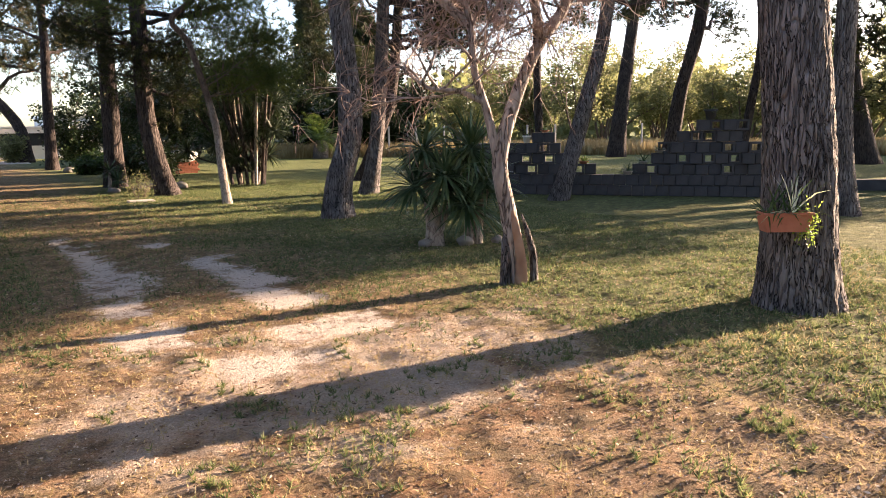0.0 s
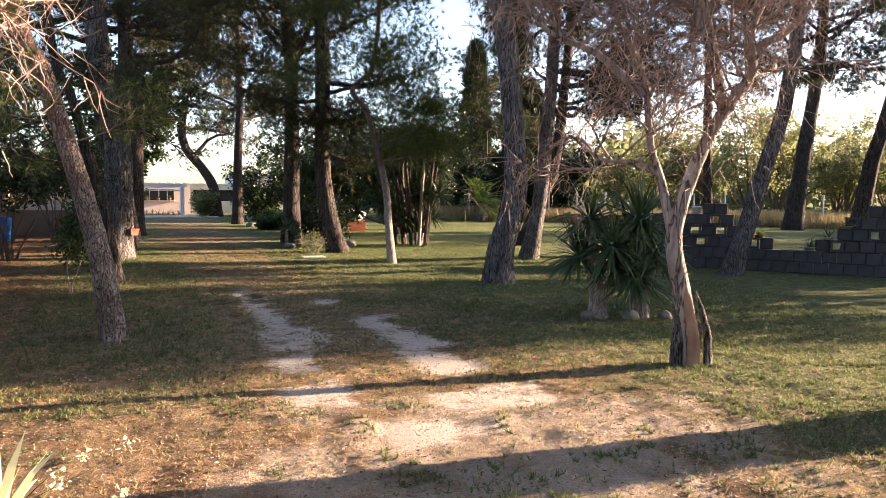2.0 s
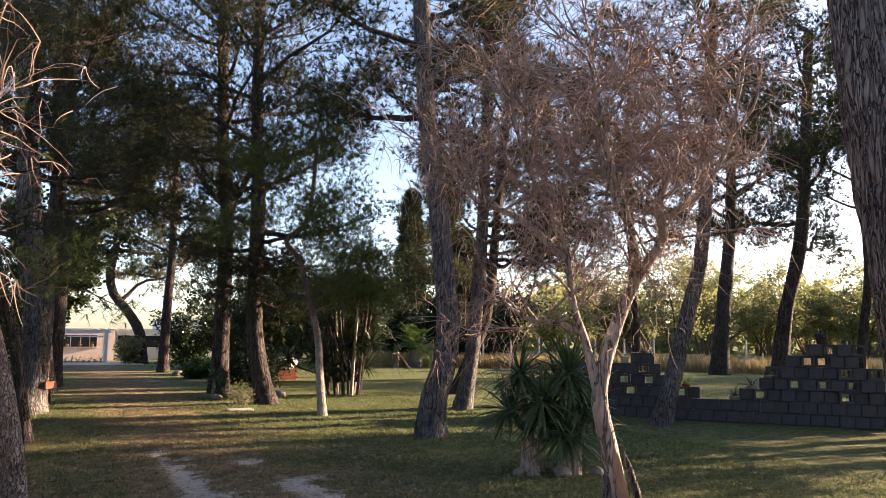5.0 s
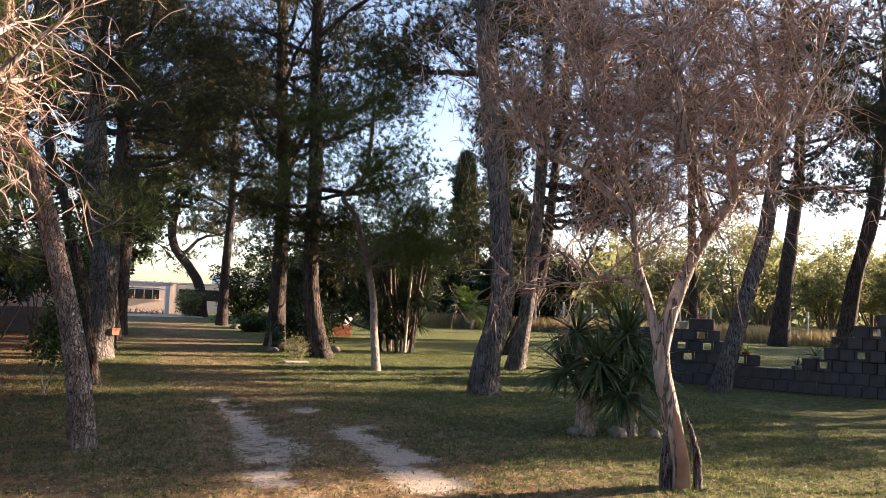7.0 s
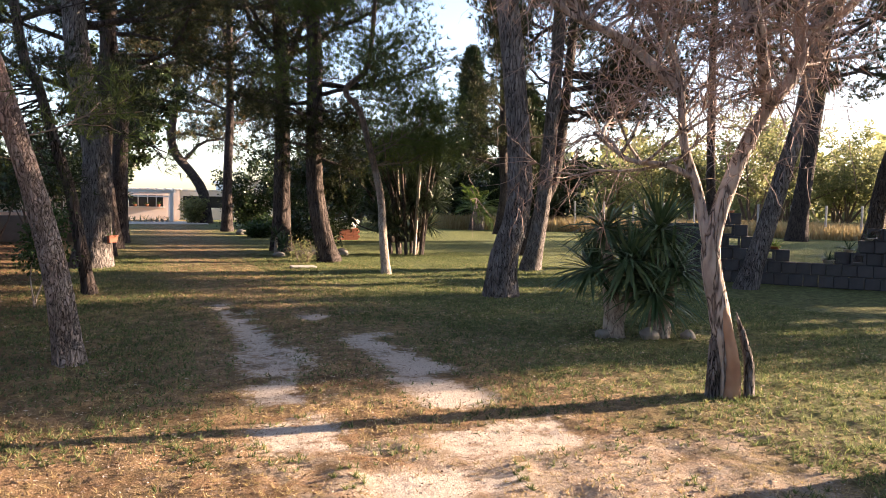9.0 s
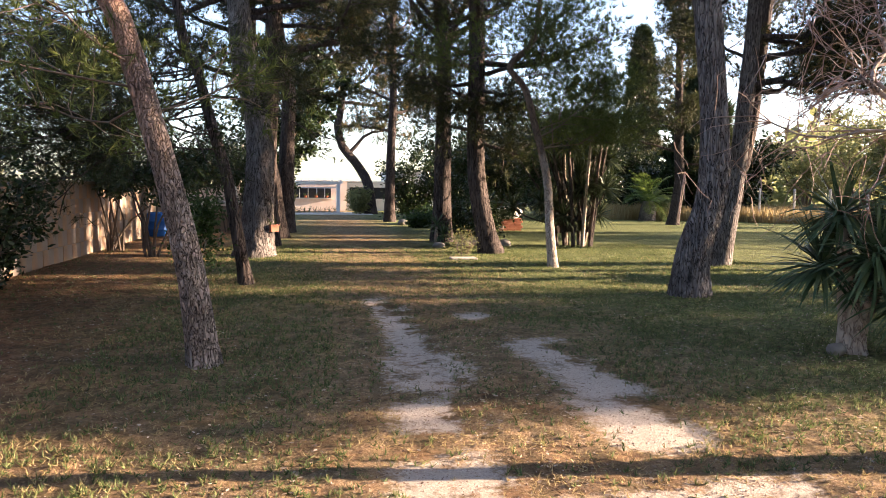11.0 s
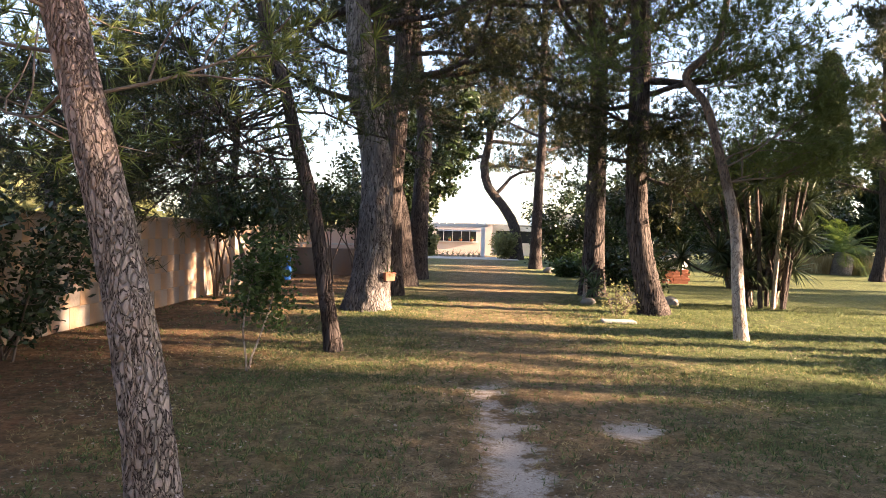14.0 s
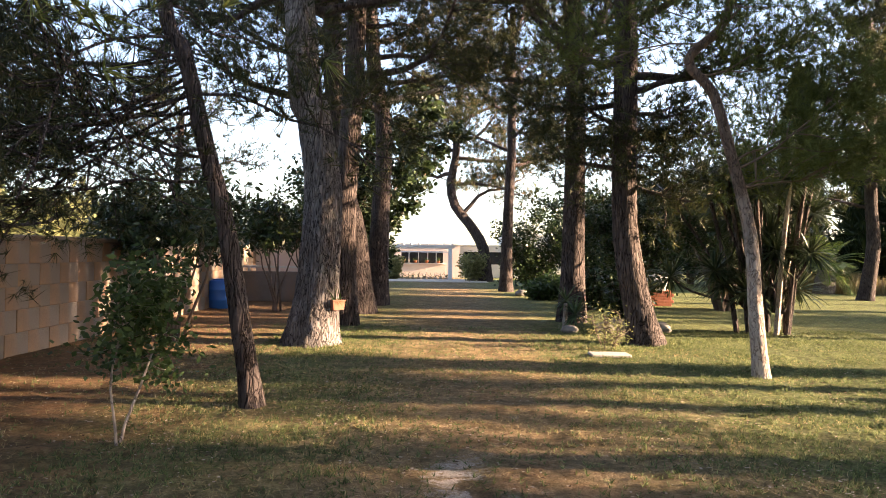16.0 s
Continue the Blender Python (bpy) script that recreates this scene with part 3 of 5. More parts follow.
pine((8.9, 16.5), [(8.93, 16.49, 0), (9.15, 16.39, 1.3), (9.34, 16.31, 3.6), (9.46, 16.27, 6.4)], 0.2, 0.1, (5.2, 11), 15, "slim pine leaning slightly, grey bark lit along one edge", limbs=14, tufts=3400, dry=1500, low=((4.0, -20, 0.0, 3.0), (3.6, 10, -0.1, 2.8), (4.5, 30, 0.0, 3.2), (3.3, -40, -0.1, 2.2), (4.8, -5, 0.1, 3.4)))
pine((11.0, 20.8), [(10.98, 20.81, 0), (11.73, 20.49, 1.9), (12.02, 20.37, 3.2)], 0.2, 0.1, (4, 10), 16, "dark leaning pine behind the twin trunks", BARK_SHADED, limbs=12)
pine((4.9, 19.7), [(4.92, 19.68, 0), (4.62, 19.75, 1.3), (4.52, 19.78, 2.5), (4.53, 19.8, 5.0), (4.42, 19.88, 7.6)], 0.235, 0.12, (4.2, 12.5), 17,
     "stout pine with rough bark and a root flare beside the drive", BARK_SHADED, flare=1.5, sides=40, step=0.12, ridges=14, limbs=20, reach=3.2, tufts=3900, width=0.0065, low=((2.9, 200, -0.1, 1.4), (2.7, 330, -0.2, 1.3), (3.2, 260, -0.4, 1.3), (3.4, 300, -0.3, 1.5), (3.6, 20, -0.3, 1.6), (3.5, 230, -0.35, 1.5), (3.9, 280, -0.4, 1.6), (4.0, 180, -0.2, 1.8), (4.2, 320, -0.2, 2.0)))
pine((4.4, 23.5), [(4.36, 23.5, 0), (4.39, 23.5, 2.5), (4.36, 23.5, 6.1), (4.18, 23.59, 8.0)], 0.27, 0.15, (7.0, 13), 18, "tall straight pine beside the drive, trunk coloured dark as backlit", BARK_SHADED, limbs=20, reach=3.8, tufts=5000, width=0.007,
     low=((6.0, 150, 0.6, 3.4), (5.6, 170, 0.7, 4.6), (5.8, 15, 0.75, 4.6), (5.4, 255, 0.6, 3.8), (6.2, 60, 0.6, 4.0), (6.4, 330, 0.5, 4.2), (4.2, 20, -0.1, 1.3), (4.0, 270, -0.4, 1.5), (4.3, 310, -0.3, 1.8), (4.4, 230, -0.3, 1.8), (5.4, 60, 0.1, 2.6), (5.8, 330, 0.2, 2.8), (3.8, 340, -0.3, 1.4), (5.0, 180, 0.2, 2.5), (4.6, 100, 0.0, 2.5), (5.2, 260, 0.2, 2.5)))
pine((4.15, 36.0), [(4.16, 36, 0), (4.19, 36, 2.5), (4.3, 36, 5.4), (4.28, 36, 6.9)], 0.24, 0.12, (4.8, 11), 19, "slender reddish pine by the end of the drive", BARK_SHADED, limbs=14, reach=3.4, tufts=3000, needle=0.24, width=0.009, rise=(0.1, 0.7))
# brown tufts (dry) here paint the golden sunlight on the crown
fork_pine = pine((4.1, 46.0), [(4.1, 46, 0), (3.93, 46, 1.7), (3.17, 46, 3.0), (2.42, 46, 3.9), (2.17, 46, 5.1), (2.4, 46, 6.4)], 0.33, 0.14, (5.2, 10.5), 20, "leaning forked pine with an open umbrella crown near the house", BARK_SHADED,
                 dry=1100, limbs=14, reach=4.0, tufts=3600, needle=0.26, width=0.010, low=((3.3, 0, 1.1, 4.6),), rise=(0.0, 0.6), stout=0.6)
pine((-0.55, 19.1), [(-0.56, 19.1, 0), (-0.45, 19.1, 1.1), (-0.4, 19.1, 2.3), (-0.58, 19.1, 3.6), (-0.77, 19.1, 4.6)], 0.33, 0.16, (5.0, 12), 21, "massive old pine with a white-grey root flare beside the drive",
     sides=64, step=0.08, ridges=16, flare=1.5, limbs=18, reach=3.4, tufts=4200, width=0.0065, low=((3.9, 200, -0.15, 2.2), (3.7, 60, 0.0, 1.6)))
pine((-0.42, 22.1), [(-0.41, 22.1, 0), (-0.44, 22.1, 2), (-0.32, 22.1, 4.2), (-0.26, 22.1, 5.8)], 0.26, 0.13, (5.0, 12), 22, "upright old pine in the row along the drive", BARK_SHADED, limbs=12, reach=3.2, tufts=2600)
pine((-0.38, 24.9), [(-0.39, 24.9, 0), (-0.51, 24.9, 1.7), (-0.91, 24.9, 3.4), (-1.09, 24.9, 6)], 0.34, 0.14, (5.0, 12), 23, "broad dark pine in the row along the drive", BARK_SHADED, limbs=12, reach=3.2, tufts=2600)
# dry tufts again colour this crown as if warmly sunlit
row_pine = pine((-0.2, 27.7), [(-0.21, 27.7, 0), (-0.14, 27.7, 2.2), (-0.06, 27.7, 4.8), (-0.4, 27.7, 6.8)], 0.3, 0.14, (5.9, 12), 24, "old pine with a bare pale broken branch over the drive", BARK_SHADED, dry=900, limbs=16, reach=3.4, tufts=3000, needle=0.22, width=0.008)
pale = Tubes()
pale.add(smooth_line([(0.16, 0, 5.58), (0.55, 0, 5.66), (0.9, 0, 5.78), (1.3, 0, 5.82), (1.8, -0.02, 6.04)], 0.12), np.linspace(0.1, 0.035, 15)[:len(smooth_line([(0.16, 0, 5.58), (0.55, 0, 5.66), (0.9, 0, 5.78), (1.3, 0, 5.82), (1.8, -0.02, 6.04)], 0.12))], 8, 0.1, 3)
mesh_object("broken_branch", pale.mesh("broken_branch"), BARK_DEAD, row_pine, "bare pale broken branch")
pine((-0.31, 14.4), [(-0.31, 14.4, 0), (-0.46, 14.4, 0.8), (-0.61, 14.4, 1.7), (-0.81, 14.41, 2.4), (-1.03, 14.41, 3.3), (-1.23, 14.41, 3.8)], 0.1, 0.055, (2.9, 6.5), 25, "thin leaning brown pine with drooping needle sprays", BARK_SHADED,
     sides=32, step=0.08, ridges=9, limbs=14, reach=2.2, tufts=4000, needle=0.16, width=0.0042, stout=0.2, low=((3.2, 190, -0.15, 4.2), (3.3, 170, -0.15, 4.0), (3.0, 200, -0.45, 3.4), (2.8, 178, -0.4, 3.2), (3.1, 180, -0.5, 3.2), (3.2, 135, -0.4, 3.4), (3.0, 150, -0.5, 3.2), (2.9, 165, -0.45, 3.8), (3.1, 142, -0.4, 4.2), (3.2, 185, -0.4, 4.0), (2.6, 190, -0.15, 3.0), (2.3, 215, -0.2, 2.8), (2.9, 165, -0.1, 3.2), (2.4, 240, -0.2, 2.6), (2.7, 205, 0.0, 3.4), (2.1, 180, -0.15, 2.4)), rise=(-0.2, 0.5))
pine((-0.2, 8.9), [(-0.2, 8.9, 0), (-0.31, 8.9, 0.81), (-0.44, 8.9, 1.44), (-0.55, 8.9, 1.87), (-0.72, 8.95, 2.45), (-0.85, 9.0, 2.87), (-1.1, 9.2, 3.5)], 0.125, 0.07, (2.9, 6.0), 26, "young leaning pine with scaly reddish bark",
     BARK_RED, sides=48, step=0.04, ridges=11, limbs=16, reach=2.0, tufts=1600, needle=0.16, width=0.0042, flare=1.25, stout=0.1, limb_mat=TWIG,
     low=((2.3, 185, -0.1, 1.9), (2.1, 25, 0.1, 1.1), (2.5, 240, -0.05, 1.8), (2.2, 150, -0.2, 1.7)), sector=(195, 75), rise=(-0.1, 0.5), needle_mat=NEEDLE_YOUNG)
pine((11.36, 12.24), [(11.36, 12.24, 0), (11.63, 12.1, 1.0), (11.98, 11.95, 2.4), (12.3, 11.75, 4.3)], 0.19, 0.1, (3.7, 10), 27, "leaning pine before the low block wall", limbs=14, tufts=2000)
pine((29.0, 27.0), [(29.02, 27, 0), (29.3, 26.8, 3.7), (29.67, 26.55, 7.8)], 0.42, 0.2, (7.5, 13), 28, "tall dark pine on the lawn beyond the block wall", BARK_SHADED, limbs=12, reach=3.4, needle=0.26, width=0.010)
pine((18.3, 15.1), [(18.3, 15.1, 0), (18.52, 14.98, 1.2), (18.69, 14.87, 2.6), (19.15, 14.56, 5.2)], 0.24, 0.13, (4.8, 11), 29, "dark leaning pine just beyond the block wall", BARK_SHADED, limbs=12, reach=2.8)
pine((21.2, 23.9), [(21.15, 23.9, 0), (21.11, 23.93, 1.2), (20.99, 24.01, 4.5)], 0.2, 0.12, (5.5, 11), 30, "slim dark pine beyond the block wall", BARK_SHADED, limbs=12)
pine((23.4, 16.0), [(23.4, 16.0, 0), (23.66, 15.9, 1.9), (23.89, 15.75, 3.9), (23.88, 15.75, 5.8)], 0.16, 0.1, (5.3, 11), 31, "thin dark pine beyond the block wall", BARK_SHADED, limbs=12)
pine((16.67, 33.5), [(16.67, 33.5, 0), (16.95, 33.5, 2.0), (16.82, 33.5, 4.1)], 0.25, 0.13, (3.0, 10), 32, "dark bushy pine on the far lawn", BARK_SHADED, limbs=18, reach=2.1, tufts=2800, needle=0.26, width=0.010)

# the slim pale-barked tree
slim = pine((5.38, 16.4), [(5.38, 16.4, 0), (5.28, 16.4, 0.8), (5.2, 16.4, 1.75), (4.93, 16.4, 2.8), (4.72, 16.4, 3.45), (4.42, 16.4, 3.85), (4.84, 16.4, 4.3), (4.98, 16.4, 5.0)], 0.098, 0.04, (3.6, 6.0), 33, "slim pale-barked young tree with a flat feathery spray",
            BARK_TALL, limb_mat=TWIG, sides=24, step=0.1, limbs=8, reach=1.4, tufts=2800, clump=0.3, needle=0.15, width=0.005, stout=0.2, needle_mat=NEEDLE_YOUNG, low=((2.3, 0, 0.25, 2.0), (2.3, 35, 0.3, 1.8), (2.5, 325, 0.3, 1.8), (2.6, 10, 0.45, 1.9)), flare=1.2, group="")

# unseen pines, added off the walk and placed to shade the lawn
for i, (x, y, h) in enumerate(((19.8, 7.7, 5.4), (23.0, 8.2, 6.6), (26.5, 9.9, 7.6))):
    pine((x, y), [(x, y, 0), (x + 0.2, y, 2.5), (x + 0.3, y + 0.2, 5)], 0.26, 0.12, (h * 0.36, h), 60 + i, "unseen pine added to shade the lawn", BARK_SHADED, limbs=18, reach=2.4, tufts=1400, per=9, needle=0.3, width=0.016)
# two more added out of view, high crowns to shade the west ground
for i, (x, y) in enumerate(((30.6, 12.9), (32.0, 10.8))):
    pine((x, y), [(x, y, 0), (x - 0.1, y - 0.1, 4), (x - 0.2, y, 7)], 0.3, 0.14, (6.9 + 0.4 * i, 11.5), 74 + i, "unseen tall pine added to shade the lawn", BARK_SHADED, limbs=18, reach=2.0, tufts=1200, per=9, needle=0.3, width=0.016)
# one far pine added to cast shade on the lawn farther up
for i, (x, y, h) in enumerate(((52.0, 23.2, 13.5),)):
    pine((x, y), [(x, y, 0), (x + 0.3, y, 4), (x + 0.3, y + 0.2, 8)], 0.34, 0.15, (h * 0.42, h), 65 + i, "unseen tall pine added to shade the lawn", BARK_SHADED, limbs=16, reach=2.0, tufts=1300, per=9, needle=0.32, width=0.02)
for i, (x, y, h) in enumerate(((-9.5, 24.0, 4.2), (-7.5, 32.0, 6.0))):
    pine((x, y), [(x, y, 0), (x + 0.2, y, 2.5), (x + 0.3, y + 0.2, 4)], 0.2, 0.1, (2.0, h), 70 + i, "bushy pine behind the boundary wall", BARK_SHADED, limbs=18, reach=2.6, tufts=1700, per=12, needle=0.2, width=0.007)


# unseen pines added behind and beside the start to hold back skylight
for i, (x, y, h) in enumerate(((-6.0, -7.0, 6), (-1.5, -8.5, 7), (3.0, -7.5, 6), (7.5, -9.0, 7), (12.0, -8.0, 6), (17.0, -9.0, 7), (-9.5, 1.0, 5.5), (-9.0, 7.0, 5))):
    pine((x, y), [(x, y, 0), (x + 0.2, y, 2.5), (x + 0.3, y + 0.2, 4)], 0.26, 0.12, (1.6, h), 140 + i, "unseen dense pine added to block skylight behind the walk", BARK_SHADED, limbs=16, reach=2.4, tufts=1000, per=8, needle=0.36, width=0.03)


def twigs(rng, starts, dirs, length, radius, droop=0.5, wander=0.25, steps=5):
    """Fine crooked three-sided twigs; returns four-cornered polygons."""
    n = len(starts)
    d, p = unit(dirs), starts.copy()
    L = length * rng.uniform(0.5, 1.2, (n, 1))
    a = unit(np.cross(d, rng.normal(0, 1, (n, 3))))
    b = unit(np.cross(d, a))
    rings = []
    for s in range(steps + 1):
        r = radius * (1 - 0.75 * s / steps)
        rings.append(np.stack([p + r * (math.cos(t) * a + math.sin(t) * b) for t in (0, 2.094, 4.189)], axis=1))
        d = unit(d + rng.normal(0, wander, (n, 3)) + np.array([0, 0, -droop / steps]))
        p = p + d * L / steps
    quads = []
    for r0, r1 in zip(rings, rings[1:]):
        for j in range(3):
            k = (j + 1) % 3
            quads.append(np.stack([r0[:, j], r0[:, k], r1[:, k], r1[:, j]], axis=1))
    return np.concatenate(quads), p


# ---- the dead tree with the split trunk ----
def dead_tree(base, limbs_plan, seed, label, count, length, twig_r, spread, extra=True):
    rng = np.random.default_rng(seed)
    tree = thing("dead_tree", (*base, 0), label, "tree")
    o = np.array([*base, 0.0])
    wood, ends, dirs = Tubes(), [], []
    for pts, r0, r1 in limbs_plan:
        line = smooth_line([np.array(p) - o for p in pts], 0.08)
        wood.add(line, np.linspace(r0, r1, len(line)), 20, 0.09, seed, 5)
        if r0 < 0.055 or r0 > 0.1:
            for p in line[int(len(line) * (0.5 if r0 > 0.1 else 0.35)):: 2]:
                for _ in range(2):
                    sub = limb(rng, p, rng.uniform(0, 6.28), rng.uniform(0.0, 1.0), spread[1] * rng.uniform(0.5, 1.0), 0.1, 0.2, 6)
                    wood.add(sub, np.linspace(0.016, 0.005, len(sub)), 5)
                    for q0, q1 in zip(sub[1:], sub[2:]):
                        ends.append(q1)
                        dirs.append(q1 - q0)
    mesh_object("trunk", wood.mesh("trunk"), BARK_DEAD, tree)
    ends, dirs = np.array(ends), unit(np.array(dirs))
    pick = rng.integers(0, len(ends), count)
    q1, tips = twigs(rng, ends[pick], dirs[pick] + rng.normal(0, 0.7, (count, 3)), length, twig_r, 0.6)
    m2 = int(count * 1.5)
    pick = rng.integers(0, count, m2)
    q2, _ = twigs(rng, tips[pick], rng.normal(0, 1, (m2, 3)) + np.array([0, 0, -0.3]), length * 0.6, twig_r * 0.75, 0.9, 0.3, 4)
    mesh_object("twig_mass", poly_mesh("twig_mass", np.concatenate([q1, q2]), 4), TWIG_DEAD, tree, "dry leafless reddish twigs")
    return tree


dead = dead_tree((5.05, 6.0), (
    (((4.9, 6.07, 1.0), (4.84, 6.1, 1.3), (4.78, 6.18, 1.74), (4.68, 6.25, 2.13), (4.6, 6.3, 2.8), (4.25, 6.4, 3.5), (4.0, 6.4, 4.3)), 0.05, 0.014),
    (((5.05, 6.0, -0.1), (5.02, 6.02, 0.3), (4.94, 6.05, 0.75), (4.87, 6.09, 1.25), (5.0, 6.03, 1.83), (5.22, 5.93, 2.38), (5.48, 5.82, 2.8), (5.45, 5.82, 3.2), (5.7, 5.75, 3.9), (5.6, 5.8, 4.8)), 0.101, 0.014),
    (((4.73, 6.2, 1.85), (4.5, 6.28, 1.95), (4.2, 6.36, 1.98), (3.9, 6.45, 2.2)), 0.03, 0.012),
    (((4.62, 6.3, 2.6), (4.2, 6.5, 3.0), (3.7, 6.6, 3.2), (3.35, 6.7, 3.7)), 0.045, 0.012),
    (((5.25, 5.92, 2.45), (4.9, 5.7, 3.0), (4.6, 5.6, 3.6), (4.4, 5.6, 4.5)), 0.05, 0.014),
    (((5.46, 5.83, 3.0), (5.9, 5.7, 3.3), (6.2, 5.55, 3.9), (6.3, 5.5, 4.6)), 0.04, 0.012),
    (((4.9, 5.75, 3.0), (4.9, 6.1, 3.8), (4.9, 6.2, 4.9)), 0.04, 0.012),
), 41, "dead tree with split trunk, forked limbs and dry reddish twigs", 2700, 0.6, 0.0058, (0.1, 1.15))
wood = Tubes()
wood.add(smooth_line([(-0.06, -0.09, -0.05), (-0.05, -0.09, 0.25), (-0.09, -0.055, 0.55), (-0.12, 0.0, 0.82)], 0.06), np.linspace(0.07, 0.025, len(smooth_line([(-0.06, -0.09, -0.05), (-0.05, -0.09, 0.25), (-0.09, -0.055, 0.55), (-0.12, 0.0, 0.82)], 0.06))), 14, 0.12, 3, 4)
mesh_object("heartwood", wood.mesh("heartwood"), HEARTWOOD, dead, "exposed orange-brown split heartwood")
wood = Tubes()
wood.add([(0.10, -0.13, -0.05), (0.09, -0.12, 0.3), (0.03, -0.09, 0.55), (-0.02, -0.06, 0.72)], [0.05, 0.045, 0.03, 0.006], 9, 0.15, 5)
mesh_object("bark_sliver", wood.mesh("bark_sliver"), BARK_PINE, dead, "dark loose strip of bark")
wood = Tubes()
wood.add([(-0.16, 0.03, -0.05), (-0.15, 0.03, 0.2), (-0.14, 0.05, 0.45), (-0.12, 0.06, 0.6)], [0.06, 0.055, 0.04, 0.012], 9, 0.15, 6)
mesh_object("bark_flap", wood.mesh("bark_flap"), BARK_PINE, dead, "dark loose flap of bark")

dead_tree((-0.62, 3.1), (
    (((-0.62, 3.1, -0.1), (-0.58, 3.12, 0.6), (-0.60, 3.15, 1.2), (-0.55, 3.2, 1.9)), 0.06, 0.045),
    (((-0.58, 3.17, 1.5), (-0.45, 3.2, 1.9), (-0.38, 3.25, 2.3), (-0.35, 3.25, 2.8)), 0.03, 0.012),
    (((-0.55, 3.2, 1.85), (-0.65, 3.15, 2.4), (-0.6, 3.2, 3.0)), 0.035, 0.012),
    (((-0.56, 3.2, 1.8), (-0.7, 3.4, 2.3), (-0.8, 3.5, 2.7)), 0.03, 0.012),
), 42, "small bleached dead tree with tangled dry reddish twigs", 420, 0.30, 0.0036, (0.055, 0.42))


# ---- yuccas ----
def yucca(base, trunks, heads, seed, label, length, width, count, name="yucca", trunk_mat=None, leaf=None, category="plant"):
    rng = np.random.default_rng(seed)
    plant = thing(name, (*base, 0), label, category)
    for pts, r0, r1 in trunks:
        w = Tubes()
        line = smooth_line(pts, 0.1)
        w.add(line, r0 + (r1 - r0) * (np.linspace(0, 1, len(line)) ** 0.6), 18, 0.14, seed, 5)
        mesh_object("trunk", w.mesh("trunk"), trunk_mat if trunk_mat and len(plant.children) > 2 else BARK_SLIM, plant)
    for h in heads:
        mesh_object("leaf_head", poly_mesh("leaf_head", np.array(strap_head(rng, h, count, length, width)), 4), leaf or YUCCA, plant, "rosette of stiff dark green blades")
    return plant


RX, RY = 0.80, -0.60
yucca((6.03, 8.57), (
    (((-0.25, 0.12, -0.05), (-0.26, 0.12, 0.25), (-0.3, 0.15, 0.6), (-0.34, 0.2, 1.2)), 0.16, 0.05),
    (((-0.2, 0.1, 0.2), (-0.05, 0.05, 0.6)), 0.08, 0.05),
    (((0.24, -0.18, -0.05), (0.28, -0.2, 0.35), (0.36, -0.26, 0.75)), 0.1, 0.05),
    (((0.18, -0.12, -0.05), (0.2, -0.1, 0.5), (0.22, -0.1, 1.2)), 0.1, 0.05),
), [(-0.42 * RX, -0.42 * RY, 1.3), (-0.05, 0.05, 0.75), (0.22, -0.1, 1.3), (0.42 * RX, 0.42 * RY, 0.85), (-0.55 * RX, -0.55 * RY, 0.8), (0.05, -0.25, 0.55), (-0.25, -0.15, 0.95), (0.3, 0.2, 1.05)],
      43, "multi-headed yucca with whitewashed stump and dark blades", 0.72, 0.021, 125)
rng = np.random.default_rng(44)
heads, stems = [], []
for i in range(11):
    a = i * 2.4
    bx, by = 0.55 * math.cos(a) * (0.4 + 0.06 * i), 0.4 * math.sin(a)
    tx, ty, tz = bx * 2.0 + rng.normal(0, 0.15), by * 2.0 + rng.normal(0, 0.15), rng.uniform(1.7, 3.4)
    stems.append((((bx, by, -0.05), ((bx * 1.4 + tx) / 2.4, (by * 1.4 + ty) / 2.4, tz * 0.5), (tx, ty, tz)), 0.055, 0.035))
    heads.append((tx, ty, tz))
for i in range(26):
    heads.append((rng.normal(-0.2, 0.6), rng.normal(0.2, 0.5), rng.uniform(0.7, 3.4)))
    stems.append((((rng.normal(0, 0.2), rng.normal(0, 0.2), 0.4), (heads[-1][0] * 0.7, heads[-1][1] * 0.7, heads[-1][2] * 0.7), heads[-1]), 0.03, 0.022))
yucca((7.75, 21.6), stems, heads, 45, "tall clump of many-stemmed yucca with dark drooping crowns", 0.66, 0.019, 120, trunk_mat=BARK_SHADED, leaf=YUCCA_DARK)
yucca((3.95, 22.0), ((((0, 0, -0.05), (0.02, 0, 0.5)), 0.06, 0.04),), [(0.02, 0, 0.55), (0.15, -0.3, 0.3)], 46, "small yucca among plants at the foot of the pines", 0.45, 0.022, 46)


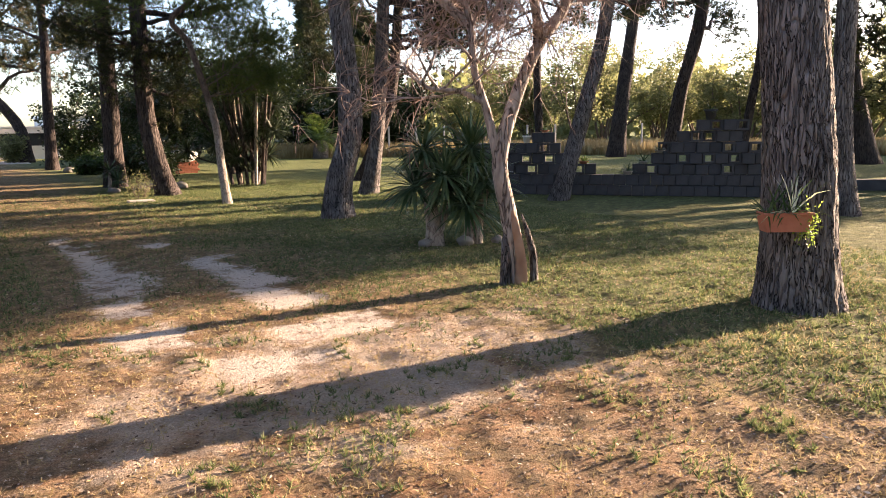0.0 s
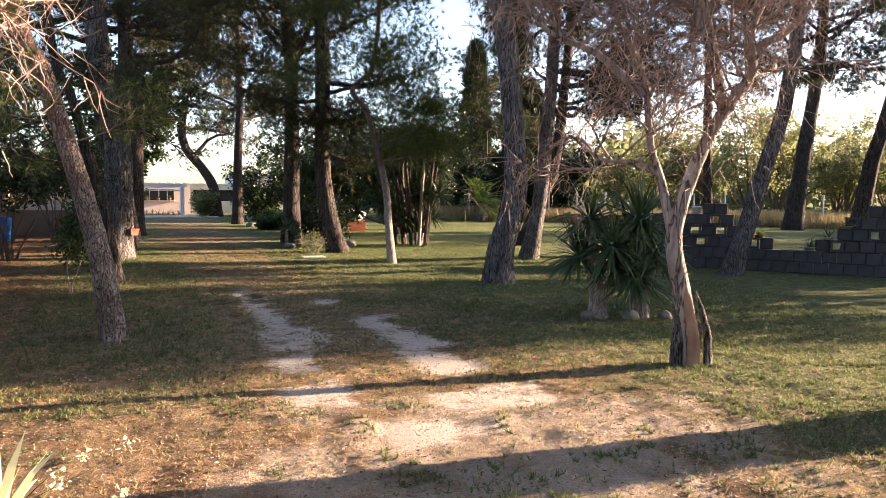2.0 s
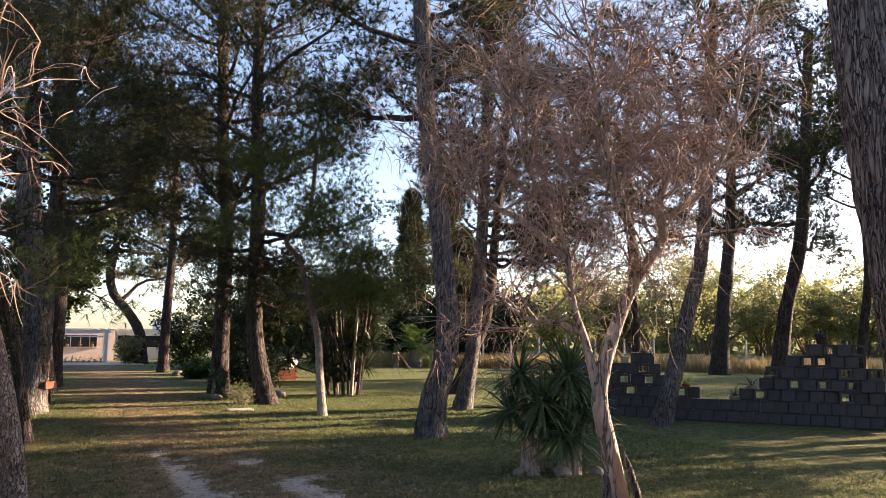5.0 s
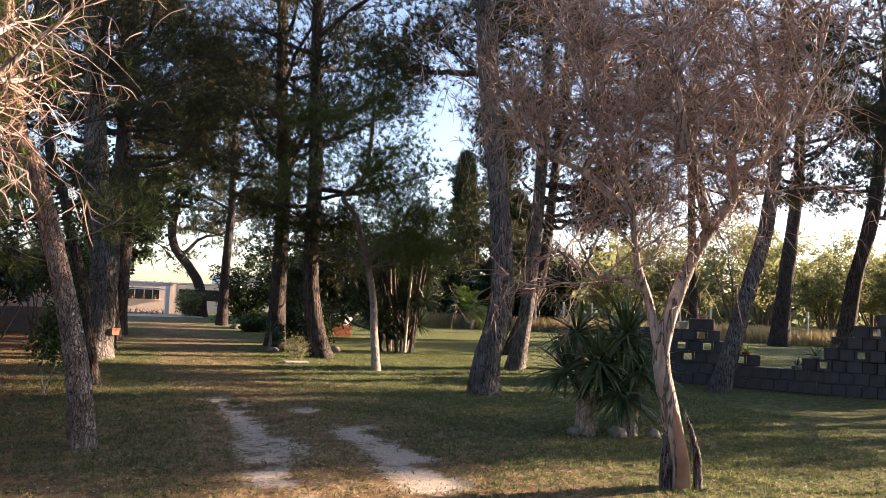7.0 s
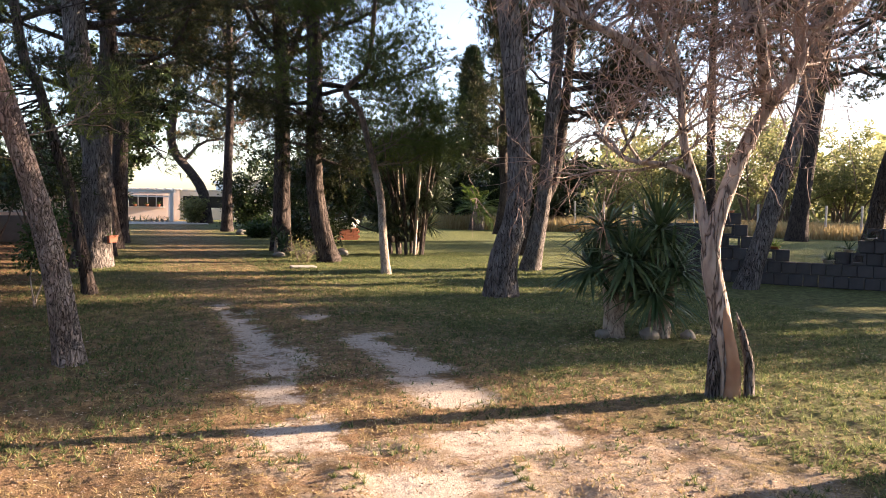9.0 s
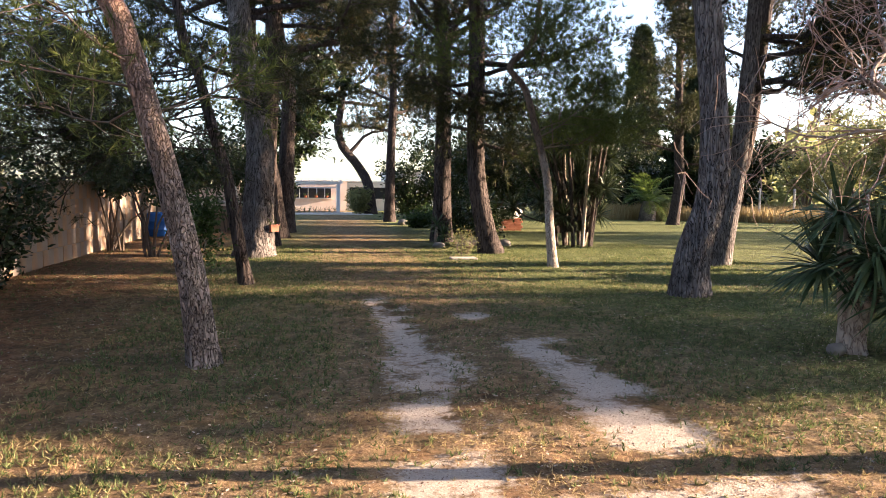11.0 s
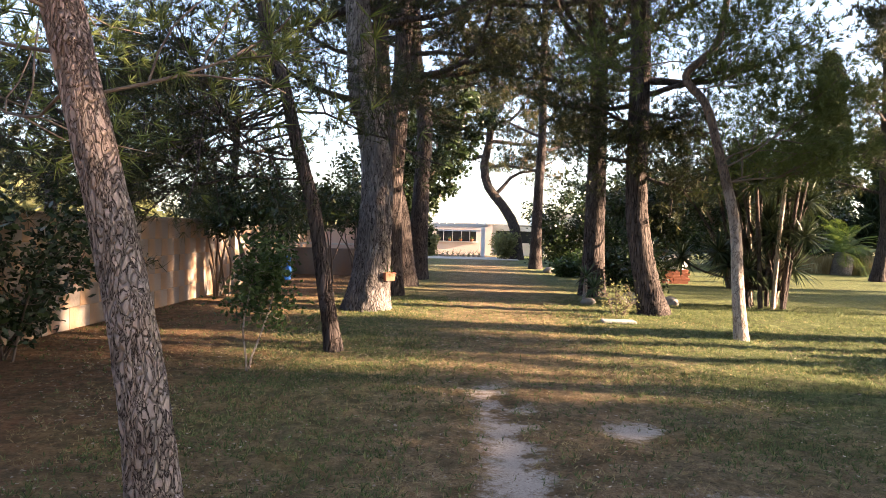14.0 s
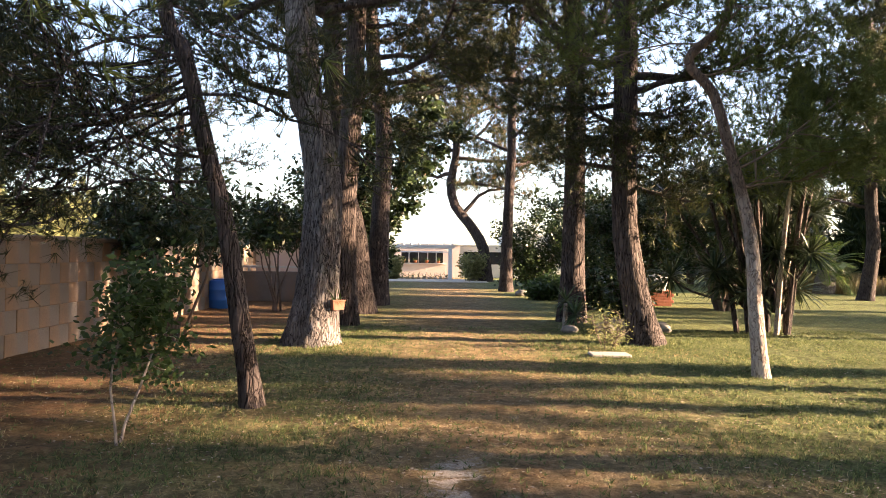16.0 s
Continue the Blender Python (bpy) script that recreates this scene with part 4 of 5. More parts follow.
# ---- palm and cypress ----
def palm(base, seed, height, label):
    rng = np.random.default_rng(seed)
    plant = thing("palm", (*base, 0), label, "palm")
    w = Tubes()
    w.add([(0, 0, -0.05), (0, 0, height * 0.3), (0, 0, height * 0.45)], [0.42, 0.38, 0.25], 14, 0.2, 3, 7)
    mesh_object("trunk", w.mesh("trunk"), BARK_RED, plant)
    for i in range(30):
        a, el = i * 2.4, rng.uniform(0.1, 1.35)
        d = np.array([math.cos(a) * math.cos(el), math.sin(a) * math.cos(el), math.sin(el)])
        p, quads, L = np.array([0, 0, height * 0.42]), [], height * rng.uniform(0.65, 0.95)
        side = unit(np.cross(d, (0, 0, 1.0)))
        for s in range(40):
            p2 = p + d * L / 40
            quads.append((p - side * 0.02, p + side * 0.02, p2 + side * 0.015, p2 - side * 0.015))
            if s > 4:
                for sg in (1, -1):
                    tip = p + (side * sg * 0.75 + d * 0.6 + np.array([0, 0, -0.12])) * 0.5 * math.sin(math.pi * (s + 2) / 45)
                    quads.append((p, p + (p2 - p) * 0.45, tip + d * 0.012, tip))
            p, d = p2, unit(d + np.array([0, 0, -0.042]))
        mesh_object("frond", poly_mesh("frond", np.array(quads), 4), PALM_FROND, plant)
    return plant


palm((17.6, 38.0), 47, 2.2, "young fan of bright green palm fronds on lawn")


def cypress(base, seed, height, radius, count, label):
    rng = np.random.default_rng(seed)
    tree = thing("cypress", (*base, 0), label, "tree")
    w = Tubes()
    w.add([(0, 0, -0.1), (0, 0, height * 0.5), (0, 0, height * 0.95)], [0.25, 0.15, 0.03], 8)
    mesh_object("trunk", w.mesh("trunk"), BARK_SHADED, tree)
    u = rng.uniform(0, 1, count) ** 0.8
    a = rng.uniform(0, 6.283, count)
    prof = radius * np.minimum(1, u * 6) * (1 - u) ** 0.55 * (1 + 0.26 * np.sin(a * 3 + u * 31) + 0.2 * np.sin(u * 67 + a * 2) + rng.normal(0, 0.2, count))
    c = np.stack([prof * np.cos(a), prof * np.sin(a), 0.4 + u * (height - 0.4)], axis=1)
    ax = np.stack([np.cos(a) * 0.5, np.sin(a) * 0.5, np.ones(count) * 0.9], axis=1)
    mesh_object("crown", poly_mesh("crown", spikes(rng, c, ax, 6, 0.6, 0.07, 0.6), 3), CYPRESS, tree)
    return tree


cypress((24.2, 53.5), 48, 13.0, 1.15, 5000, "tall dark narrow cypress above the far trees")
cypress((21.5, 40.0), 49, 8.0, 1.7, 4000, "broad dark conifer on the far lawn")

# ---- broadleaf trees and shrubs ----
for i, (x, y, h, r) in enumerate(((9.2, 27.5, 4.8, 2.2), (10.4, 30.5, 4.6, 2.0), (7.6, 30.5, 3.6, 1.6))):
    shrub((x, y), "dense dark evergreen tree behind the yucca clump", 80 + i, h, r, 15000, (0.13, 0.032), LEAF_DARK, 8, "evergreen_tree", "evergreen trees", 0.3, 0.07, "tree")
for i, (x, y, h, r, m) in enumerate(((5.4, 38.0, 2.9, 1.6, LEAF_DARK), (7.6, 38.5, 3.0, 1.6, LEAF_DARK), (9.8, 39.0, 2.6, 1.5, LEAF_SHRUB), (5.6, 33.6, 0.6, 0.5, LEAF_SHRUB), (3.4, 45.5, 1.5, 0.7, OLIVE), (5.0, 31.0, 0.5, 0.5, LEAF_SHRUB), (6.3, 28.5, 1.1, 0.9, LEAF_DARK))):
    shrub((x, y), "leafy garden shrub beside the drive", 90 + i, h, r, 7000 if h > 2 else 2600, (0.15, 0.045), m, 7, "shrub", "garden shrubs", 0.1)
for i, (x, y, h) in enumerate(((-0.8, 46.9, 1.2), (-1.4, 41.5, 1.7), (-2.2, 34.5, 3.6), (-1.7, 30.8, 4.6))):
    shrub((x, y), "tall shrub in the row near the house", 100 + i, h, h * 0.38, 4200, (0.17, 0.045), LEAF_DARK if h > 2.5 else OLIVE, 7, "shrub", "garden shrubs", 0.08)
shrub((-0.78, 31.6), "tall ivy-clad dark column beside the old pines", 108, 8.0, 1.25, 15000, (0.22, 0.06), LEAF_DARK, 7, "evergreen_tree", "evergreen trees", 0.06, 0.07, "tree")
shrub((-0.97, 12.85), "slim young sapling with glossy leaves", 110, 1.6, 0.5, 2000, (0.075, 0.019), LEAF_SHRUB, 2, "sapling", "", 0.36, 0.013, "sapling", 0.2, BARK_SLIM)
for i, (x, y, h, r) in enumerate(((-3.55, 12.0, 2.4, 0.75), (-3.2, 10.9, 2.2, 0.7), (-3.7, 13.1, 2.0, 0.55))):
    shrub((x, y), "dark glossy bay shrub by the boundary wall", 111 + i, h, r, 4600, (0.10, 0.024), LEAF_DARK, 8, "bay_shrub", "bay shrubs by the wall", 0.12, 0.016)
for i, (x, y, h, r) in enumerate(((-2.7, 19.0, 2.6, 0.9), (-3.8, 20.6, 2.6, 0.8), (-2.45, 25.2, 2.8, 0.9), (-1.9, 27.6, 2.9, 1.0))):
    shrub((x, y), "open multi-stemmed shrub with drooping leaves by the wall", 120 + i, h, r, 3800, (0.15, 0.026), LEAF_DARK, 7, "oleander", "oleanders by the wall", 0.55, 0.03, "shrub", 0.6)
for i, (x, y, h, r) in enumerate(((5.3, 22.6, 0.9, 0.5), (6.1, 24.8, 1.2, 0.7), (5.5, 27.0, 1.0, 0.6))):
    shrub((x, y), "low dark leafy plant at the foot of the pines", 150 + i, h, r, 1500, (0.13, 0.032), LEAF_DARK, 6, "shrub", "low plants under the pines", 0.08, 0.012)
for i, (x, y, h, r) in enumerate(((9.8, 45.0, 4.6, 2.6), (12.4, 43.5, 4.2, 2.4), (15.0, 46.5, 5.0, 2.8), (19.5, 45.0, 4.6, 2.4), (25.0, 42.0, 4.8, 2.6))):
    shrub((x, y), "broad dark evergreen closing the far lawn", 160 + i, h, r, 8000, (0.26, 0.075), LEAF_DARK, 8, "evergreen_tree", "evergreen trees", 0.12, 0.08, "tree")
shrub((4.05, 18.9), "fine silvery sprig growing at the lawn edge", 130, 0.62, 0.3, 700, (0.06, 0.008), OLIVE, 5, "silvery_sprig", "", 0.1, 0.008, "plant")
for i in range(26):
    r2 = np.random.default_rng(200 + i)
    b = math.radians(35 + i * 1.75 + r2.uniform(-0.8, 0.8))
    d = r2.uniform(46, 74)
    h = r2.uniform(5.0, 8.0)
    shrub((d * math.sin(b), d * math.cos(b)), "sunlit olive tree in the grove beyond the fence", 200 + i, h, h * 0.42, 5200, (0.26, 0.06), OLIVE, 6, "olive_tree", "olive trees beyond the fence", 0.28, 0.11, "tree", 0.1)

# ---- far woods that close the horizon ----
rng = np.random.default_rng(300)
ang = np.radians(np.concatenate([rng.uniform(24, 200, 30000), rng.uniform(212, 340, 24000)]))
dist = rng.uniform(85, 120, len(ang))
top = 6.0 + 2.2 * np.sin(ang * 23) + 1.8 * np.sin(ang * 61 + 1) + 1.0 * np.sin(ang * 140)
c = np.stack([dist * np.sin(ang), dist * np.cos(ang), rng.uniform(0, 1, len(ang)) ** 0.8 * top * rng.uniform(0.8, 1.05, len(ang))], axis=1)
woods = mesh_object("far_woods", poly_mesh("far_woods", leaves(rng, c, 1.5, 0.5), 4), OLIVE)
tagged(woods, "far olive and pine woods around the property", "woods", kind="stuff")

# ---- the stepped wall of hollow concrete blocks ----
WA, WB = Vector((11.35, 13.95, 0)), Vector((14.97, 9.77, 0))
WDIR = (WB - WA).normalized()
WTURN = math.degrees(math.atan2(WDIR.y, WDIR.x))
BW, BH, BD = 0.272, 0.243, 0.2
garden_wall = thing("wall_garden", tuple(WA), "low stepped garden wall of dark hollow concrete blocks", "wall", kind="structure", turn=WTURN)


def block_mesh(hollow):
    bm = bmesh.new()
    if not hollow:
        box_bm((BW - 0.004, BD, BH - 0.004), bevel=0.014, bm=bm)
    else:
        t = 0.045
        for size, at in (((BW - 0.004, BD, t), (0, 0, BH / 2 - 0.004 - t / 2)), ((BW - 0.004, BD, t), (0, 0, -BH / 2 + 0.004 + t / 2)),
                         ((t, BD, BH - 0.008 - 2 * t), (BW / 2 - 0.007 - t / 2, 0, 0)), ((t, BD, BH - 0.008 - 2 * t), (-BW / 2 + 0.007 + t / 2, 0, 0))):
            box_bm(size, at, 0.0, bm)
    me = bpy.data.meshes.new("block")
    bm.to_mesh(me)
    bm.free()
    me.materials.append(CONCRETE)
    return me


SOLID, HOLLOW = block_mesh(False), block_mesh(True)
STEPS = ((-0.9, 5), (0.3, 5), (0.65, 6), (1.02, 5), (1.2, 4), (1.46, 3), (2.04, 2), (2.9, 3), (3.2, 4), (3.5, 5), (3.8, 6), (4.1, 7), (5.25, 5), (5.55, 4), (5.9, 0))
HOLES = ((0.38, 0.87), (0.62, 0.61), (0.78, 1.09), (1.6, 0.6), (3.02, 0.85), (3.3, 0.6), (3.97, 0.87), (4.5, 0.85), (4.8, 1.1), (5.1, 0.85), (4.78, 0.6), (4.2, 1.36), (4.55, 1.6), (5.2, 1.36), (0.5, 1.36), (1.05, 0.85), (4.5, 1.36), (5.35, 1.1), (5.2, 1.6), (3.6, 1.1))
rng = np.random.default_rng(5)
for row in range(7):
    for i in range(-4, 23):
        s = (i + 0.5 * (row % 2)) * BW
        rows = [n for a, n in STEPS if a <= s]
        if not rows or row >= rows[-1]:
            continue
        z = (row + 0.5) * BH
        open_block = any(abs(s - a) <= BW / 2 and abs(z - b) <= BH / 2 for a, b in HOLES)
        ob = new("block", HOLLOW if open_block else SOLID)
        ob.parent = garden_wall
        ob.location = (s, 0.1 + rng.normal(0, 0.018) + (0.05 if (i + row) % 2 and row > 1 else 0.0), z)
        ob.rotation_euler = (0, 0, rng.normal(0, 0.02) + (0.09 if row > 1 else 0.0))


def wall_point(s, z, out=0.1):
    p = WA + WDIR * s + Vector((-WDIR.y, WDIR.x, 0)) * out
    return (p.x, p.y, z)


def flower_pot(at, radius, height, material, label, seed, blades=40, length=0.28, leaf=None, name="flower_pot"):
    pot = thing(name, at, label, "flower pot")
    part("pot", lathe([(radius * 0.68, 0), (radius * 0.95, height * 0.82), (radius * 1.08, height * 0.84), (radius * 1.08, height), (radius * 0.92, height), (radius * 0.9, height * 0.85)], 20), material, pot)
    rng = np.random.default_rng(seed)
    mesh_object("plant", poly_mesh("plant", np.array(strap_head(rng, (0, 0, height * 0.88), blades, length, 0.012, low=0.0)), 4), leaf or YUCCA, pot)
    return pot


flower_pot(wall_point(4.5, 7 * BH), 0.13, 0.22, CONCRETE, "dark pot with spiky plant standing on the block wall", 50, 24, 0.22)
flower_pot(wall_point(0.42, 5 * BH), 0.1, 0.17, WHITE_PAINT, "small white pot standing on the block wall", 51, 14, 0.14)
flower_pot(wall_point(0.85, 6 * BH), 0.1, 0.05, TERRACOTTA, "low dish with spiky grass on the block wall", 52, 40, 0.16)
flower_pot(wall_point(1.75, 3 * BH), 0.11, 0.06, TERRACOTTA, "low dish with yellow-green plant on the wall", 53, 60, 0.25, PALM)
flower_pot(wall_point(2.75, 2 * BH), 0.12, 0.08, STONE, "low stone dish with dark aloe on the wall", 54, 50, 0.26)
flower_pot(wall_point(3.1, 3 * BH), 0.1, 0.06, STONE, "low dish with dark upright plant on wall", 55, 30, 0.32)
flower_pot(wall_point(3.45, 4 * BH), 0.1, 0.06, STONE, "low dish with dark aloe plant on wall", 56, 40, 0.22)

# ---- flower box hung on the big pine ----
FB_TURN = math.degrees(math.atan2(-0.55, 0.82))


def flower_box(at, turn, label, seed, size=(0.40, 0.17, 0.16), count=60, length=0.36, bloom=True):
    box = thing("flower_box", at, label, "flower box", turn=turn)
    w, d, h = size
    bm = bmesh.new()
    outer = [bm.verts.new((x * w / 2 * k, y * d / 2 * k, z)) for z, k in ((0, 0.84), (h, 1.0)) for x, y in ((-1, -1), (1, -1), (1, 1), (-1, 1))]
    inner = [bm.verts.new((x * (w / 2 * k - 0.012), y * (d / 2 * k - 0.012), z)) for z, k in ((h * 0.72, 0.95), (h, 1.0)) for x, y in ((-1, -1), (1, -1), (1, 1), (-1, 1))]
    bm.faces.new(outer[3::-1])
    bm.faces.new(inner[:4])
    for i in range(4):
        j = (i + 1) % 4
        bm.faces.new((outer[i], outer[j], outer[4 + j], outer[4 + i]))
        bm.faces.new((outer[4 + i], outer[4 + j], inner[4 + j], inner[4 + i]))
        bm.faces.new((inner[4 + i], inner[4 + j], inner[j], inner[i]))
    part("trough", bm, TERRACOTTA, box)
    part("rim", box_bm((w + 0.014, 0.012, 0.022), (0, -d / 2 - 0.004, h - 0.011), 0.003), TERRACOTTA, box)
    rng = np.random.default_rng(seed)
    heads = []
    for k in range(4):
        heads += strap_head(rng, (-w * 0.35 + k * w * 0.2, 0, h * 0.85), count // 4, length, 0.008, 1.0, 0.1)
    mesh_object("spider_plant", poly_mesh("spider_plant", np.array(heads), 4), LEAF_SHRUB, box, "long arching narrow green leaves")
    if bloom:
        c = np.array([w * 0.42, -d * 0.3, h * 0.45]) + rng.normal(0, 1, (260, 3)) * np.array([0.045, 0.04, 0.085])
        tagged(mesh_object("trailing_succulent", poly_mesh("trailing_succulent", leaves(rng, c, 0.035, 0.009, 0.4), 4), PALM, box, "yellow-green trailing succulent"), kind="stuff")
        pale = strap_head(rng, (w * 0.15, -0.02, h * 0.9), 10, length * 1.1, 0.008, 1.5, 0.2)
        mesh_object("variegated_plant", poly_mesh("variegated_plant", np.array(pale), 4), PALE_BLOOM, box, "pale variegated blades")
    return box


flower_box((5.90, 3.63, 0.72), FB_TURN, "orange terracotta flower box with spider plant on the pine", 57)
flower_box((-0.13, 18.86, 0.55), 40, "small terracotta flower box on the old pine", 58, (0.22, 0.13, 0.15), 20, 0.26, False)

# ---- whitewashed planter with pale flowers ----
planter = thing("planter", (-0.42, 3.02, 0), "tall whitewashed planter with pale variegated flowers", "planter")
part("urn", lathe([(0.13, 0), (0.16, 0.05), (0.12, 0.12), (0.17, 0.42), (0.20, 0.50), (0.20, 0.55), (0.17, 0.55), (0.16, 0.5)], 24), WHITE_PAINT, planter)
rng = np.random.default_rng(59)
mesh_object("variegated_leaves", poly_mesh("variegated_leaves", np.array(strap_head(rng, (0.06, -0.02, 0.5), 60, 0.34, 0.022, 1.2, -0.1)), 4), PALE_BLOOM, planter)
q, tips = twigs(rng, np.tile(np.array([[0.05, 0, 0.5]]), (30, 1)), np.array([1.0, -0.1, 0.2]) + rng.normal(0, 0.45, (30, 3)), 0.42, 0.003, 0.5)
mesh_object("flower_stalks", poly_mesh("flower_stalks", q, 4), LEAF_SHRUB, planter)
tagged(mesh_object("bloom_cluster", poly_mesh("bloom_cluster", leaves(rng, np.repeat(tips, 12, axis=0) + rng.normal(0, 0.012, (360, 3)), 0.022, 0.007), 4), PALE_BLOOM, planter, "small pale cream blooms"), kind="stuff")

# ---- house and pergola at the end of the drive ----
house = thing("house", (0, 51, 0), "long low white house with salmon front under a pergola", "house")
H0, H1 = 3.0, 2.75


def wall_with_openings(x0, x1, z1, holes, material, name, y=0.0, thick=0.25, parent=None):
    """An upright wall along x, in one mesh with its openings; holes are (x0, x1, z0, z1), from left to right."""
    xs = sorted({x0, x1, *(v for h in holes for v in h[:2])})
    zs = sorted({0.0, z1, *(v for h in holes for v in h[2:])})
    bm = bmesh.new()
    grid = {(i, j): bm.verts.new((x, y - thick / 2, z)) for i, x in enumerate(xs) for j, z in enumerate(zs)}
    for i in range(len(xs) - 1):
        for j in range(len(zs) - 1):
            cx, cz = (xs[i] + xs[i + 1]) / 2, (zs[j] + zs[j + 1]) / 2
            if not any(a < cx < b and c < cz < d for a, b, c, d in holes):
                bm.faces.new((grid[i, j], grid[i + 1, j], grid[i + 1, j + 1], grid[i, j + 1]))
    loose = [v for v in bm.verts if not v.link_faces]
    bmesh.ops.delete(bm, geom=loose, context="VERTS")
    out = bmesh.ops.extrude_face_region(bm, geom=bm.faces[:])
    bmesh.ops.translate(bm, vec=(0, thick, 0), verts=[v for v in out["geom"] if isinstance(v, bmesh.types.BMVert)])
    bmesh.ops.recalc_face_normals(bm, faces=bm.faces[:])
    return part(name, bm, material, parent)


wall_with_openings(-2.5, 2.9, 1.9, ((-0.55, 1.9, 0.85, 1.55),), SALMON, "front_wall", 0.0, 0.25, house)
wall_with_openings(2.9, 5.9, 1.85, ((3.15, 4.3, 0.8, 1.55), (4.55, 5.7, 0.8, 1.55)), WHITEWASH, "veranda_wall", 1.2, 0.25, house)
part("veranda_roof", box_bm((3.1, 7.2, 0.1), (4.45, 4.6, 1.92), 0.015), WHITEWASH, house)
wall_with_openings(5.9, 15.0, 2.5, ((6.6, 7.5, 0.0, 2.0), (8.6, 10.4, 0.9, 1.9), (11.8, 13.4, 0.9, 1.9)), WHITEWASH, "side_wall", 1.0, 0.25, house)
part("end_wall", box_bm((0.25, 7, 2.5), (15.0, 5.0, 1.25)), WHITEWASH, house)
part("end_wall", box_bm((0.25, 8, 1.9), (-2.6, 4.1, 0.95)), SALMON, house)
part("end_wall", box_bm((0.25, 7.2, 2.5), (6.0, 4.75, 1.25)), WHITEWASH, house)
part("back_wall", box_bm((17.6, 0.25, 1.85), (6.2, 8.4, 0.925)), WHITEWASH, house)
part("roof", box_bm((5.7, 8.8, 0.1), (0.15, 4.2, 1.95), 0.02), WHITEWASH, house)
part("roof", box_bm((9.5, 7.9, 0.16), (10.5, 4.7, 2.59), 0.02), WHITEWASH, house)
win = part("window", box_bm((2.45, 0.03, 0.7), (0.675, 0.06, 1.2)), GLASS_DARK, house, "dark window with white bars")
part("sill", box_bm((2.6, 0.34, 0.07), (0.675, -0.08, 0.815), 0.01), WHITE_PAINT, win)
for x in (-0.1, 0.45, 1.0, 1.5):
    part("glazing_bar", box_bm((0.05, 0.06, 0.7), (x, 0.0, 1.2)), WHITE_PAINT, win)
for x0, x1 in ((3.15, 4.3), (4.55, 5.7)):
    part("window", box_bm((x1 - x0, 0.03, 0.75), ((x0 + x1) / 2, 1.24, 1.175)), GLASS_DARK, house)
for x0, x1 in ((8.6, 10.4), (11.8, 13.4)):
    w2 = part("window", box_bm((x1 - x0, 0.03, 1.0), ((x0 + x1) / 2, 1.06, 1.4)), GLASS_DARK, house)
    part("sill", box_bm((x1 - x0 + 0.2, 0.34, 0.07), ((x0 + x1) / 2, 0.9, 0.865), 0.01), WHITE_PAINT, w2)
part("door", box_bm((0.9, 0.05, 2.0), (7.05, 1.02, 1.0)), DARK_WOOD, house)

pergola = thing("pergola", (0.6, 47.4, 0), "white timber pergola in front of the house", "pergola")
for x in (-1.75, 1.65):
    part("post", box_bm((0.22, 0.22, 1.72), (x, 0, 0.86), 0.015), WHITE_PAINT, pergola)
    part("post", box_bm((0.16, 0.16, 1.72), (x, 2.3, 0.86), 0.015), WHITE_PAINT, pergola)
part("beam", box_bm((3.9, 0.14, 0.16), (-0.05, 0, 1.8), 0.01), WHITE_PAINT, pergola)
part("beam", box_bm((3.9, 0.14, 0.16), (-0.05, 2.3, 1.8), 0.01), WHITE_PAINT, pergola)
for i in range(9):
    part("rafter", box_bm((0.07, 2.9, 0.10), (-1.85 + i * 0.45, 1.1, 1.93), 0.008), WHITE_PAINT, pergola)
part("lattice_rail", box_bm((3.2, 0.05, 0.07), (-0.05, 0.02, 1.5), 0.006), WHITE_PAINT, pergola)
rng = np.random.default_rng(61)
for i in range(9):
    flower_pot((-0.35 + i * 0.3, 47.7, 0.0), 0.12, 0.12, STONE, "low pot with green agave before the pergola", 400 + i, 26, 0.42, YUCCA)
for i in range(4):
    flower_pot((-0.4 + i * 0.68, 50.76, 0.85), 0.1, 0.14, TERRACOTTA, "small flower pot on the window sill", 420 + i, 26, 0.3, LEAF_SHRUB)
bm = box_bm((7.0, 4.0, 0.05), (0.6, 46.3, 0.0), 0.01)
paving = part("pavement", bm, STONE, None)
tagged(paving, "pale sunlit paving before the pergola", "paving", kind="structure")

# ---- boundary wall of tufa blocks ----
boundary = thing("wall_west", (-4.25, 0, 0), "boundary wall of pale stained blocks", "wall", kind="structure")
part("core", box_bm((0.2, 29.0, 1.56), (-0.002, 17.5, 0.78)), WALL_BLOCK, boundary)
bm = box_bm((0.16, 0.552, 0.302), bevel=0.005)
tufa = bpy.data.meshes.new("block")
bm.to_mesh(tufa)
bm.free()
tufa.materials.append(WALL_BLOCK)
rng = np.random.default_rng(62)
for row in range(5):
    for i in range(52):
        y = 3.4 + (i + 0.5 * (row % 2)) * 0.555
        ob = new("block", tufa)
        ob.parent = boundary
        ob.location = (0.03 + rng.normal(0, 0.004), y, row * 0.305 + 0.15)
part("coping", box_bm((0.34, 29.0, 0.06), (-0.04, 17.5, 1.575), 0.012), WALL_BLOCK, boundary)

# ---- lean-to, low wall and barrel at the corner ----
low_wall = thing("wall_low", (-2.6, 28.6, 0), "low stained plaster wall with white rail", "wall", kind="structure")
part("core", box_bm((3.0, 0.25, 0.85), (0, 0, 0.425), 0.015), WALL_BLOCK, low_wall)
part("rail", box_bm((3.0, 0.06, 0.06), (0, -0.02, 0.98), 0.008), WHITE_PAINT, low_wall)
for x in (-1.3, -0.45, 0.4, 1.25):
    part("post", box_bm((0.05, 0.05, 0.13), (x, -0.02, 0.905)), WHITE_PAINT, low_wall)
